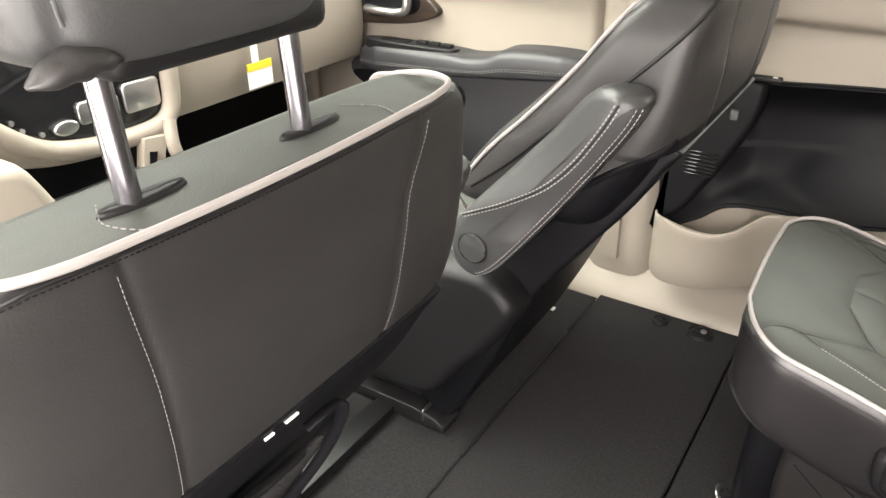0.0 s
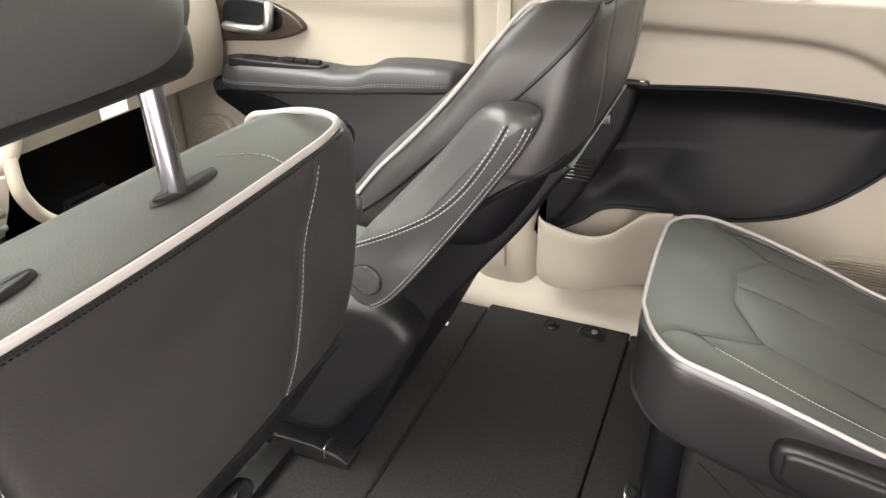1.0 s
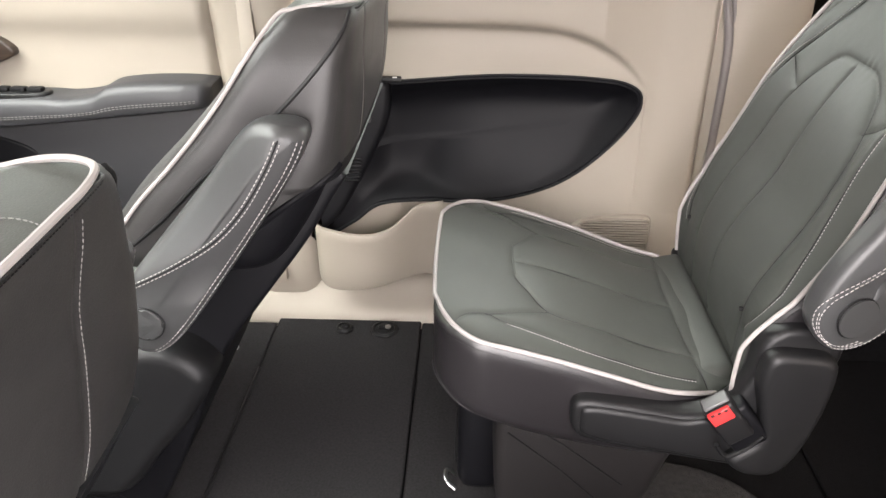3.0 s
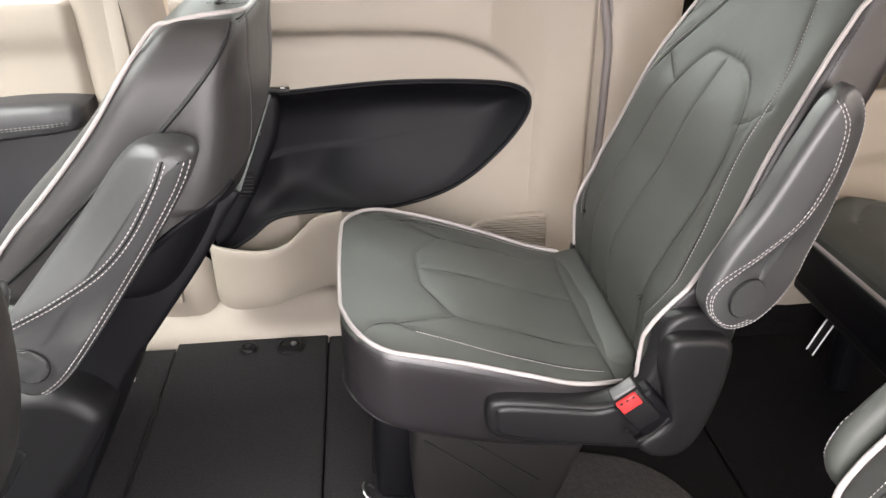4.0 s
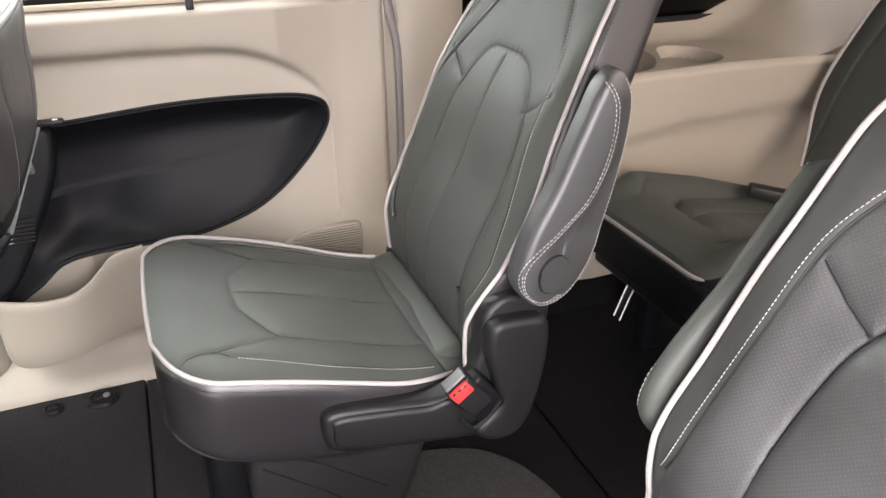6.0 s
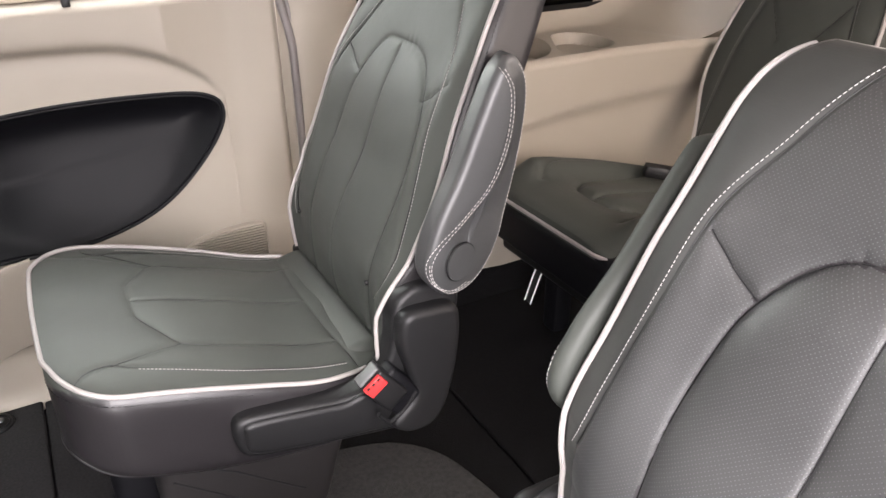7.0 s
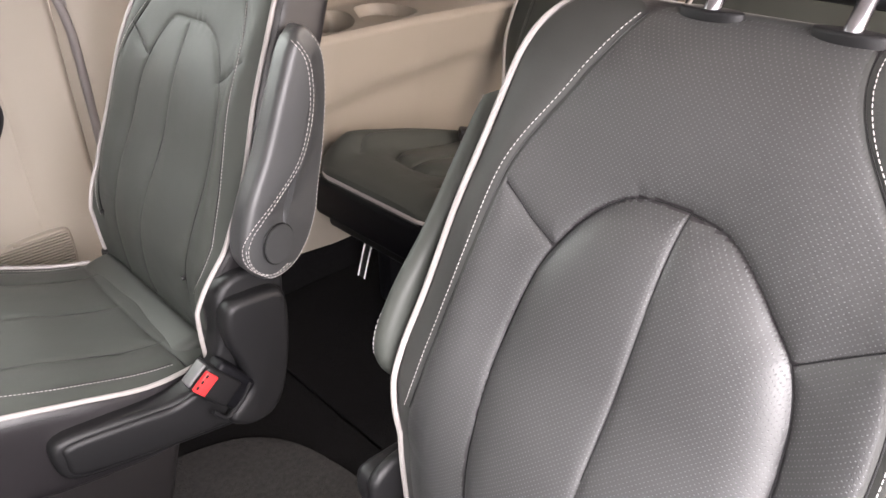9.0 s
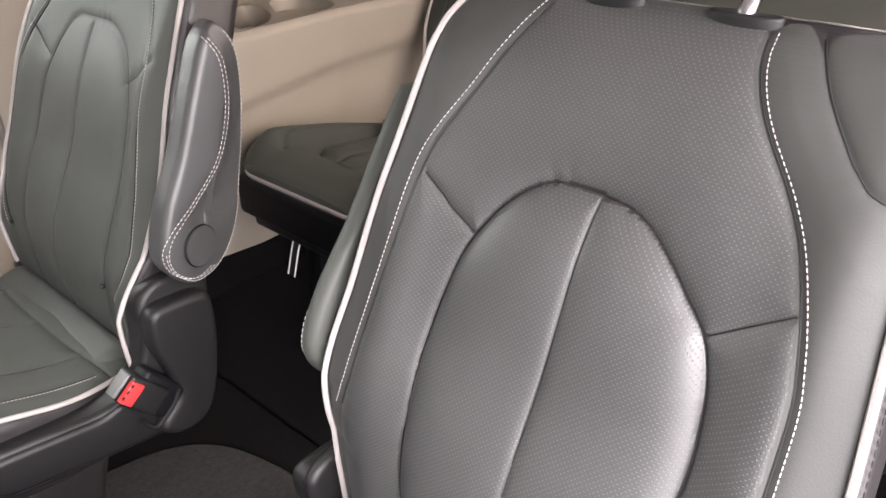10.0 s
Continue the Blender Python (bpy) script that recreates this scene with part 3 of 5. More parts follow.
f = [(k * n + i, k * n + (i + 1) % n, (k + 1) * n + (i + 1) % n, (k + 1) * n + i) for k in range(len(rings) - 1) for i in range(n)]
f.append(tuple((len(rings) - 1) * n + i for i in range(n)))
mesh_part("recess", v, f, RECESS_BLACK, sliding_door, "black soft-touch scooped recess")
# front end of the recess: ledge, vent and latch
q = smooth_outline([(-0.335, 0.20), (-0.335, 0.40), (-0.33, 0.55), (-0.26, 0.556), (-0.175, 0.556), (-0.160, 0.53), (-0.170, 0.468), (-0.206, 0.387), (-0.251, 0.304), (-0.285, 0.25), (-0.325, 0.215)], 70)
end = slab("end_panel", q, "y", 1.55, 1.503, 0.016, BLACK_END, sliding_door, "black plastic end panel with vent")
for k in range(7):
    z = 0.346 + k * 0.0082
    part("louvre", box_bm((0.066 - 0.0016 * abs(k - 3), 0.008, 0.0036), 0.001, 1, at=(-0.262 + 0.0012 * k, 1.5025, z)), BLACK_GLOSS, end)
part("switch", box_bm((0.055, 0.016, 0.010), 0.003, 2, at=(-0.165, 1.507, 0.561)), BLACK, sliding_door, "black window switch")
part("switch_mark", box_bm((0.008, 0.004, 0.0015), at=(-0.150, 1.500, 0.567)), WHITE, sliding_door)
part("latch", box_bm((0.016, 0.012, 0.020), 0.003, 2, at=(-0.208, 1.492, 0.487)), GREY_PLASTIC, sliding_door, "small grey latch")
# bottle pocket: a bowed wall with a rolled rim, open above
xs = np.linspace(-0.332, -0.055, 70)
rim_z = np.interp(xs, *np.array(spline([(-0.34, 0.252), (-0.31, 0.249), (-0.25, 0.240), (-0.20, 0.240), (-0.165, 0.252), (-0.135, 0.275), (-0.11, 0.292), (-0.05, 0.300)], 60)).T)
wall = np.interp(xs, *np.array(spline([(-0.335, 1.500), (-0.325, 1.478), (-0.305, 1.466), (-0.25, 1.458), (-0.20, 1.460), (-0.16, 1.472), (-0.12, 1.492), (-0.09, 1.502), (-0.05, 1.508)], 60)).T)
foot = np.interp(xs, *np.array(spline([(-0.34, 0.13), (-0.325, 0.105), (-0.29, 0.092), (-0.22, 0.098), (-0.15, 0.112), (-0.05, 0.118)], 60)).T)
rows = []
for k, (u, dy) in enumerate([(0, 0.03), (0.0, 0.012), (0.02, 0.003), (0.06, 0), (0.3, -0.001), (0.6, -0.003), (0.85, -0.005), (0.96, -0.007), (0.99, -0.005), (1.0, 0.0), (0.985, 0.006), (0.9, 0.012), (0.3, 0.016), (0.1, 0.02)]):
    rows.append(np.stack([xs, wall + dy, foot + (rim_z - foot) * u], 1))
v, c = np.vstack(rows), len(xs)
f = [(k * c + i, k * c + i + 1, (k + 1) * c + i + 1, (k + 1) * c + i) for k in range(len(rows) - 1) for i in range(c - 1)]
mesh_part("bottle_pocket", v, f, BEIGE, sliding_door, "bowed beige bottle pocket")
part("pocket_floor", box_bm((0.14, 0.05, 0.006), at=(-0.245, 1.505, 0.125)), BEIGE, sliding_door)
# speaker grille of thin slats within a rounded outline
SPK = smooth_outline([(0.200, 0.205), (0.215, 0.235), (0.25, 0.258), (0.32, 0.268), (0.380, 0.268), (0.392, 0.255), (0.392, 0.19), (0.385, 0.165), (0.34, 0.160), (0.25, 0.165), (0.21, 0.18)], 60)
grille = slab("speaker_grille", SPK, "y", 1.53, 1.506, 0.004, BEIGE, sliding_door, "beige speaker grille of fine slats", 3)
for k in range(17):
    z = 0.168 + k * 0.006
    row = np.linspace(0.195, 0.395, 200)
    hit = row[inside(row, np.full(200, z), SPK)]
    if len(hit) > 20:
        part("slat", box_bm((hit[-1] - hit[0] - 0.010, 0.008, 0.0028), at=((hit[0] + hit[-1]) / 2, 1.5035, z)), BEIGE, grille)

# window over the sliding door
part("belt_seal", box_bm((0.84, 0.012, 0.010), 0.003, 2, at=(0.06, 1.535, 0.748)), BEIGE_DARK, sliding_door)
part("clip", box_bm((0.014, 0.014, 0.020), 0.003, 2, at=(0.105, 1.512, 0.742)), BLACK, sliding_door)


def window(name, x0, x1, z0, z1, y, lean, glass, label):
    """A fixed side window: a frame round one pane."""
    win = thing(name, (0, 0, 0), label, "window", kind="structure")
    out = rounded_rect(x0, x1, z0, z1, 0.05)
    inn = rounded_rect(x0 + 0.02, x1 - 0.02, z0 + 0.012, z1 - 0.02, 0.04)
    n = len(out)
    v = [(a, y + lean * (b - z0) + dy, b) for o, dy in ((out, 0), (inn, 0), (inn, 0.02), (out, 0.02)) for a, b in o]
    f = [(k * n + i, k * n + (i + 1) % n, (k + 1) % 4 * n + (i + 1) % n, (k + 1) % 4 * n + i) for k in range(4) for i in range(n)]
    mesh_part("window_frame", v, f, BLACK, win)
    v = [(a, y + lean * (b - z0) + 0.012 + dy, b) for dy in (0, 0.004) for a, b in out]
    f = [tuple(range(n)), tuple(range(n, 2 * n))] + [(i, (i + 1) % n, n + (i + 1) % n, n + i) for i in range(n)]
    pane = mesh_part("pane", v, f, glass, win, smooth=False)
    pane.visible_shadow = glass is not GLASS
    return win


window("window_1", -0.44, 0.47, 0.750, 1.16, 1.545, -0.35, GLASS, "clear side window over the sliding door")
window("window_2", -1.35, -0.52, 0.750, 1.16, 1.545, -0.35, GLASS, "clear front passenger window")
window("window_3", 0.62, 1.48, 0.625, 1.12, 1.556, -0.30, TINT, "dark tinted rear quarter window")

# pillars between the doors
def pillar(name, ctrl, half, label):
    """An upright trim strip along ctrl, half wide along x, bowed towards the cabin."""
    p = spline(ctrl, 40)
    u = np.linspace(-1, 1, 13)
    v = np.vstack([np.stack([q[0] + half * u, q[1] + 0.03 * np.abs(u) ** 4, np.full(13, q[2])], 1) for q in p])
    f = [(k * 13 + i, k * 13 + i + 1, (k + 1) * 13 + i + 1, (k + 1) * 13 + i) for k in range(39) for i in range(12)]
    ob = mesh_part(name, v, f, BEIGE, None)
    return tagged(ob, label, "pillar", kind="structure")


pillar("pillar_b", [(-0.42, 1.545, -0.02), (-0.42, 1.530, 0.03), (-0.42, 1.514, 0.08), (-0.42, 1.506, 0.16), (-0.42, 1.505, 0.3), (-0.43, 1.50, 0.7), (-0.45, 1.40, 1.18)], 0.082, "beige trim of the pillar between the doors")
strip = part("pillar_strip", prism_bm([(-0.452, 0.10), (-0.408, 0.10), (-0.418, 0.74), (-0.446, 0.74)], "y", 1.494, 1.52, 0.004), BEIGE, None)
tagged(strip, "raised beige strip on the door pillar", "trim", kind="structure")
pillar("pillar_c", [(0.555, 1.50, -0.02), (0.555, 1.502, 0.3), (0.555, 1.50, 0.75), (0.55, 1.40, 1.18)], 0.085, "beige trim pillar behind the sliding door")
seal = tube("door_seal", spline([(0.462, 1.505, 1.05), (0.462, 1.512, 0.80), (0.470, 1.515, 0.725), (0.486, 1.515, 0.65), (0.4905, 1.515, 0.58), (0.4905, 1.515, 0.40), (0.485, 1.512, 0.30), (0.466, 1.51, 0.16), (0.455, 1.51, 0.05)], 120), 0.0085, RUBBER, None, sides=12)
tagged(seal, "grey rubber seal along the door's rear edge", "seal", kind="structure")
seal = tube("door_seal", spline([(0.478, 1.515, 1.05), (0.478, 1.520, 0.80), (0.486, 1.522, 0.725), (0.500, 1.522, 0.65), (0.5045, 1.522, 0.58), (0.5045, 1.522, 0.40), (0.499, 1.520, 0.30), (0.480, 1.518, 0.16), (0.469, 1.515, 0.05)], 120), 0.0075, RUBBER, None, sides=12)
tagged(seal, "grey rubber seal along the door's rear edge", "seal", kind="structure")

# unseen roof, near side and ends close the van; the near-side doors stand open
roof = sheet("ceiling", np.linspace(-0.66, 2.3, 30), np.linspace(-0.17, 1.56, 20), lambda x, y: 1.24 - 0.09 * ((y - 0.695) / 0.86) ** 4, "z", BEIGE_FABRIC, None, thick=0.03)
tagged(roof, "pale beige fabric headliner", "ceiling", kind="structure")
# unseen pillar, added to shade the top of the driver's seat
pillar("pillar_near", [(-0.46, -0.19, -0.02), (-0.46, -0.19, 0.7), (-0.45, -0.13, 1.18)], 0.075, "beige trim of the unseen near-side pillar")
# the front wall's length is set to limit light on the front floor
for nm, x0, x1, z1 in (("wall_near_front", -1.75, -0.90, 0.78), ("wall_near_rear", 0.62, 2.3, 0.62)):
    o = part(nm, box_bm((x1 - x0, 0.05, z1 + 0.02), 0.01, 2, at=((x0 + x1) / 2, -0.19, z1 / 2 - 0.01)), BEIGE, None)
    tagged(o, "beige panel closing the unseen near side", "wall", kind="structure")
# front wall added, with the dash top, to cut light from the front
o = part("wall_front", box_bm((0.05, 1.8, 0.85), 0.01, 2, at=(-1.75, 0.695, 0.38)), BLACK_SOFT, None)
tagged(o, "black footwell wall at the front", "wall", kind="structure")
o = part("wall_rear", box_bm((0.05, 1.8, 0.75), 0.01, 2, at=(2.3, 0.695, 0.35)), BEIGE, None)
tagged(o, "beige tailgate trim", "wall", kind="structure")
v = [(x + dx, y, z) for dx in (0, 0.006) for x, y, z in ((-0.66, -0.15, 1.215), (-0.66, 1.54, 1.215), (-1.80, 1.60, 0.79), (-1.80, -0.20, 0.79))]
o = mesh_part("windscreen", v, [(0, 1, 2, 3), (4, 5, 6, 7), (0, 1, 5, 4), (1, 2, 6, 5), (2, 3, 7, 6), (3, 0, 4, 7)], GREEN, None, smooth=False)
tagged(o, "sloping windscreen over the dashboard", "windscreen", kind="structure")
window("window_4", 0.64, 2.2, 0.62, 1.12, -0.19, 0.25, SMOKE, "lightly tinted near-side rear window")
# unseen backing sheet, added to stop light leaking through the trim's gaps
o = part("wall_far", box_bm((3.8, 0.02, 0.80), at=(0.40, 1.625, 0.33)), BEIGE_DARK, None)
tagged(o, "unseen outer skin that blocks light behind the trim", "wall", kind="structure")
o = part("rear_glass", box_bm((0.008, 1.7, 0.46), at=(2.3, 0.695, 0.96)), SMOKE, None, smooth=False)
tagged(o, "lightly tinted tailgate window", "window", kind="structure")
ground = sheet("ground", np.linspace(-60, 60, 30), np.linspace(-60, 60, 30), lambda x, y: -0.42 + 0 * x, "z", SHOWROOM, None)
tagged(ground, "pale polished showroom floor under the van", "floor", kind="structure")


# ---- second-row seats ----
ZB = [0.28, 0.36, 0.42, 0.48, 0.55, 0.64, 0.70, 0.76, 0.82, 0.90]
XBK = [0.392, 0.388, 0.392, 0.415, 0.450, 0.487, 0.518, 0.548, 0.580, 0.622]


def mirror_lines(lines):
    return [np.array(q) for q in lines] + [np.array(q) * (-1, 1) for q in lines]


def head_restraint(parent_name, place, label, lean=0.0, width=0.13, base_gap=0.09, height=0.20, depth=0.10, post=0.055, foot=0.022, oval=0.62, setback=0.0, cushion_y=0.0, corner_seam=False):
    """A padded head restraint on two chrome posts, which stand in oval collars. place: top of the backrest, at its middle."""
    hr = thing(parent_name, place, label, "headrest", "head restraints")
    s, inset = rounded(post, post + height, 30, 0.035, 0.05)
    pad = Pad(s, setback - depth / 2 + lean * s + inset * 0.5, width + 0 * s - inset * 0.7, depth - inset, 4.0, "z")
    soft = pad.mesh("cushion", ARM_LEATHER if corner_seam else SEAT_BACK, hr, 50, 50, 10, 50, rear_seams=[np.array([(width * 0.80, post), (width * 0.88, post + height)]), np.array([(-width * 0.80, post), (-width * 0.88, post + height)])], groove=0.003, groove_w=0.004)
    soft.location.y = cushion_y
    if corner_seam:
        # a raised seam runs up the rear corner
        zz = np.linspace(post + 0.022, post + height - 0.05, 30)
        line = pad.edge(zz, -1, -0.86, 0.0002) + (0, cushion_y, 0)
        tube("seam", line, 0.0011, ARM_LEATHER, hr)
        # the slack lower cover sags in a fold beside the post
        fold = bmesh.new()
        bmesh.ops.create_uvsphere(fold, u_segments=28, v_segments=16, radius=1.0)
        for vert in fold.verts:
            a, b, c = vert.co
            vert.co = (0.030 + 0.010 * a, -0.094 + 0.0225 * b, 0.0840 + 0.0075 * c * (1 - 0.35 * b * b) - 0.004 * b * b + 0.0015 * b + 0.0006 * math.sin(11 * b + 3 * c))
        part("slack_fold", fold, SEAT_BACK, hr, "slack fold of the lower cover")
    part("under_cover", box_bm((depth * 0.74, width * 1.50, 0.030), 0.010, 3, at=(setback + lean * post, cushion_y * 0.3, post + 0.006)), BLACK, hr, "black band under the cushion")
    for sg in (1, -1):
        y = sg * base_gap / 2
        tube("post", spline([(0, y, -0.008), (0, y, 0.002), (lean * post * 0.7 + setback * 0.7, y, post + 0.025)], 8), 0.0068, CHROME, hr, "chrome post", sides=14)
        q = [(setback * 0.8 + lean * post + 0.011 * math.cos(a), y + 0.0125 * math.sin(a)) for a in np.linspace(0, 2 * math.pi, 28, endpoint=False)]
        slab("post_cup", q, "z", post - 0.012, post + 0.012, 0.005, BLACK_SOFT, hr, "black cup round the post")
        q = [(foot * oval * math.cos(a), y + (0.008 if corner_seam else 0) + foot * math.sin(a)) for a in np.linspace(0, 2 * math.pi, 28, endpoint=False)]
        slab("collar", q, "z", -0.012, 0.0035, 0.003, BLACK, hr, "black plastic collar")
    return hr


def middle_seat(x0, yc, side, label, fine=1.0, lift=0.0, arm_out=0.046, arm_turn=0.0, crown=0.812, drop=1.0, wide=0.0, low=0.0, kick=0.0, skin=None, slim=1.0, top_round=0.032, swell=0.005):
    """A second-row captain's chair. side: +1 where the aisle lies towards +y."""
    seat = thing("captain_chair", (x0, yc, 0), label, "seat", "second-row seats")
    s, inset = rounded(0.20, crown, 68, 0.02, top_round)
    f = curve_at(ZB, XBK, s) + inset * 0.9
    w = curve_at([0.28, 0.40, 0.48, 0.55, 0.62, 0.68, 0.74, 0.79, 0.86], [0.212 + low * 1.6, 0.222 + low * 0.8, 0.234 + low * 0.3, 0.232, 0.224, 0.216, 0.206 + wide * 0.5, 0.196 + wide, 0.186 + wide], s) - inset * 0.6
    d = curve_at([0.28, 0.5, 0.7, 0.84], [0.10, 0.105, 0.100, 0.095], s) - inset * 1.8
    back = Pad(s, f, w, d, 7.0, "z", lambda y, q: (-0.012 * np.exp(-(((np.abs(y) - 0.175) / 0.03) ** 2)) + 0.004 * np.exp(-((y / 0.1) ** 2))) * np.clip((0.79 - q) / 0.1, 0, 1) * np.clip((q - 0.43) / 0.12, 0, 1) - kick * np.exp(-(((np.abs(y) - 0.215) / 0.04) ** 2)) * np.clip((0.46 - q) / 0.07, 0, 1))
    back.slim[-side] = slim
    arch = spline([(0.0, 0.692 + lift), (0.045, 0.690 + lift), (0.078, 0.670 + lift), (0.103, 0.633 + lift), (0.117, 0.594 + lift), (0.126, 0.53), (0.122, 0.46), (0.115, 0.39), (0.11, 0.31)], 40)
    inner_side = spline([(0.106, 0.807), (0.134, 0.752), (0.164, 0.692), (0.175, 0.617), (0.189, 0.526), (0.196, 0.462), *([(0.205, 0.436)] if side > 0 else [(0.19, 0.42), (0.165, 0.385)])], 44) * (side, 1)
    outer_side = spline([(0.074, 0.808), (0.077, 0.796), (0.083, 0.783), (0.095, 0.764), (0.108, 0.747), (0.127, 0.724), (0.147, 0.695), (0.162, 0.663), (0.170, 0.638), (0.176, 0.61), (0.179, 0.553), (0.183, 0.46), (0.160, 0.385)], 48) * (-side, 1)
    cross = np.array([(0.104, 0.632 + lift), (0.13, 0.646 + lift), (0.162, 0.670 + lift)])
    outer_seam = np.array([(0.108, 0.81), (0.130, 0.781), (0.157, 0.750), (0.172, 0.737), (0.19, 0.730), (0.22, 0.728)]) * (-side, 1)
    # the slack cover sits a little unevenly: its two halves differ
    if side > 0:
        other = spline([(0.0, 0.691), (0.033, 0.686), (0.062, 0.669), (0.089, 0.644), (0.108, 0.624), (0.121, 0.593), (0.126, 0.564), (0.129, 0.529), (0.125, 0.46), (0.117, 0.39), (0.11, 0.31)], 40)
        cross_2 = np.array([(0.108, 0.624), (0.13, 0.640), (0.160, 0.662)])
        arch, other = (np.column_stack([q[:, 0] * 0.98, q[:, 1] - 0.0045 * np.clip((q[:, 1] - 0.61) / 0.06, 0, 1)]) for q in (arch, other))
    else:
        other, cross_2 = arch * (0.90, 1), np.vstack([[(0.0945, 0.632 + lift)], cross])
        arch = np.column_stack([arch[:, 0] + 0.020 * np.clip(arch[:, 0] / 0.10, 0, 1), arch[:, 1]])
        cross = cross + (0.016, 0)
    seams = [arch * (side, 1), other * (-side, 1), cross * (side, 1), cross_2 * (-side, 1)] + [inner_side, outer_side, outer_seam] + [np.array([(0, 0.687 + lift), (0, 0.31)])]
    lo_y = lambda q: np.minimum(np.interp(q, inner_side[::-1, 1], inner_side[::-1, 0]), np.interp(q, outer_side[::-1, 1], outer_side[::-1, 0]))
    hi_y = lambda q: np.maximum(np.interp(q, inner_side[::-1, 1], inner_side[::-1, 0]), np.interp(q, outer_side[::-1, 1], outer_side[::-1, 0]))
    shell = back.mesh("backrest", skin or LEATHER, seat, int(190 * fine), int(200 * fine), 14, 40, seams, groove=0.0021, groove_w=0.0032, broad=2.0 if side > 0 else 0.9, panel=np.vstack([seams[0], seams[1][::-1]]), swell=swell, valley=0.0055 if side > 0 else 0.0, wrinkle=0.0003, holes=lambda y, q: ((y > lo_y(q) + 0.004) & (y < hi_y(q) - 0.004)) * 1.0, puckers=[(0.030 * side, 0.696 + lift, 1.35, 0.009, 0.0006), (0.046 * side, 0.693 + lift, 1.1, 0.010, 0.0005), (0.016 * side, 0.698 + lift, 1.6, 0.006, 0.0005)])
    two_tone(shell, back, LEATHER_BACK, 0.80)
    back.seam_threads(seat, BLACK, 0.0008)
    zz = np.linspace(0.312 if kick > 0 else 0.21, crown - 0.05, 70)
    for sg in (1, -1):
        lift_s = np.linspace(0, 1, 14)[1:]
        sz = np.r_[zz, zz[-1] + (crown - 0.007 - zz[-1]) * np.sin(lift_s * math.pi / 2)]
        turn_in = np.r_[0 * zz + 0.82, 0.82 - 1.0 * lift_s**2.5]
        tube("piping", resample(back.edge(sz, sg, turn_in, 0.0022 + (0.012 if kick > 0 and sg == side else 0) * np.clip((0.47 - sz) / 0.07, 0, 1)), 120), 0.0032, PIPING, seat, "pale piping")
        line = inner_side if sg == side else outer_side
        b3 = back.face(line[:, 1], line[:, 0] + sg * 0.0055, 0.0012)
        stitches("stitching", [b3], THREAD, seat)
        p2 = back.edge(zz[8:], sg, 0.66, 0.0008)
        stitches("seam_stitching", [p2], BLACK, seat, 0.004, 0.003, 0.0008)
    # cushion, its top falling to the rear
    before = len(seat.children)
    s, inset = rounded(-0.046, 0.40, 50, 0.082, 0.03)
    top = curve_at([-0.06, 0.0, 0.1, 0.2, 0.3, 0.42], [0.402, 0.400, 0.377, 0.344, 0.309, 0.290], s)
    cush = Pad(s, -top, curve_at([-0.06, 0.1, 0.25, 0.34, 0.42], [0.225, 0.227, 0.222, 0.205, 0.18], s) - inset, curve_at([-0.06, -0.03, 0.02, 0.15, 0.42], [0.105, 0.132, 0.152, 0.158, 0.11], s), 8.0, "x", lambda y, q: -0.005 * np.cos(np.clip(y / 0.2, -1, 1) * math.pi / 2))
    ins = np.array([(0.126, 0.34), (0.127, 0.22), (0.126, 0.135), (0.122, 0.120), (0.112, 0.110), (0.060, 0.080), (0.048, 0.075), (0.0, 0.073)])
    run = spline([(0.178, 0.33), (0.186, 0.18), (0.172, 0.06), (0.160, 0.03), (0.170, -0.002), (0.195, -0.022)], 40)
    link = np.array([(0.122, 0.120), (0.163, 0.028)])
    roll = np.array([(-0.19, 0.345), (-0.1, 0.335), (0, 0.332), (0.1, 0.335), (0.19, 0.345)])
    seams = mirror_lines([ins, run, link]) + [np.array([(0, 0.075), (0, 0.33)]), roll]
    pad = cush.mesh("cushion", LEATHER, seat, 180, 180, 14, 30, seams, groove=0.0018, groove_w=0.0036, broad=0.9, wrinkle=0.0003, panel=np.vstack([ins, (ins * (-1, 1))[::-1]]), swell=0.003)
    cush.seam_threads(seat, BLACK, 0.0007)
    two_tone(pad, cush, LEATHER_BACK, 0.83)
    xs = np.linspace(0.355, -0.0459, 60)
    xs = np.r_[xs[:40], cush.s[cush.s < xs[39]][::-1]]
    # the piping lies lower on the aisle side than along the front and the wall side
    turn = np.clip((0.03 - xs) / 0.07, 0, 1)
    aisle = cush.edge(xs, side, 0.84 + 0.13 * turn**2, 0.001)
    wall_side = cush.edge(xs, -side, 0.92 + 0.05 * turn, 0.0025)
    lead = np.linspace(1, -1, 9)[1:-1, None]
    front = (aisle[-1] + wall_side[-1]) / 2 + (aisle[-1] - wall_side[-1]) / 2 * lead + np.array([-0.0025, 0, 0.003]) * (1 - lead**2)
    loop = np.vstack([aisle, front, wall_side[::-1]])
    tube("piping", resample(loop, 200), 0.0033, PIPING, seat, "pale piping")
    low = cush.edge(xs[25:], 1, 0.70, 0.001)
    stitches("seam_stitching", [np.vstack([low, low[::-1] * (1, -1, 1)])], BLACK, seat, 0.004, 0.003, 0.0008)
    bot = cush.edge(xs[22:], 1, 0.9, 0.002)
    under = lambda e: e * (1, 1, 0) + np.stack([0 * e[:, 0], 0 * e[:, 0], -(np.interp(e[:, 0], cush.s, cush.f) + 0.93 * np.interp(e[:, 0], cush.s, cush.d))], 1)
    tube("lower_piping", resample(np.vstack([under(bot), under(bot * (1, -1, 1))[::-1]]), 120), 0.003, LEATHER_BACK, seat)
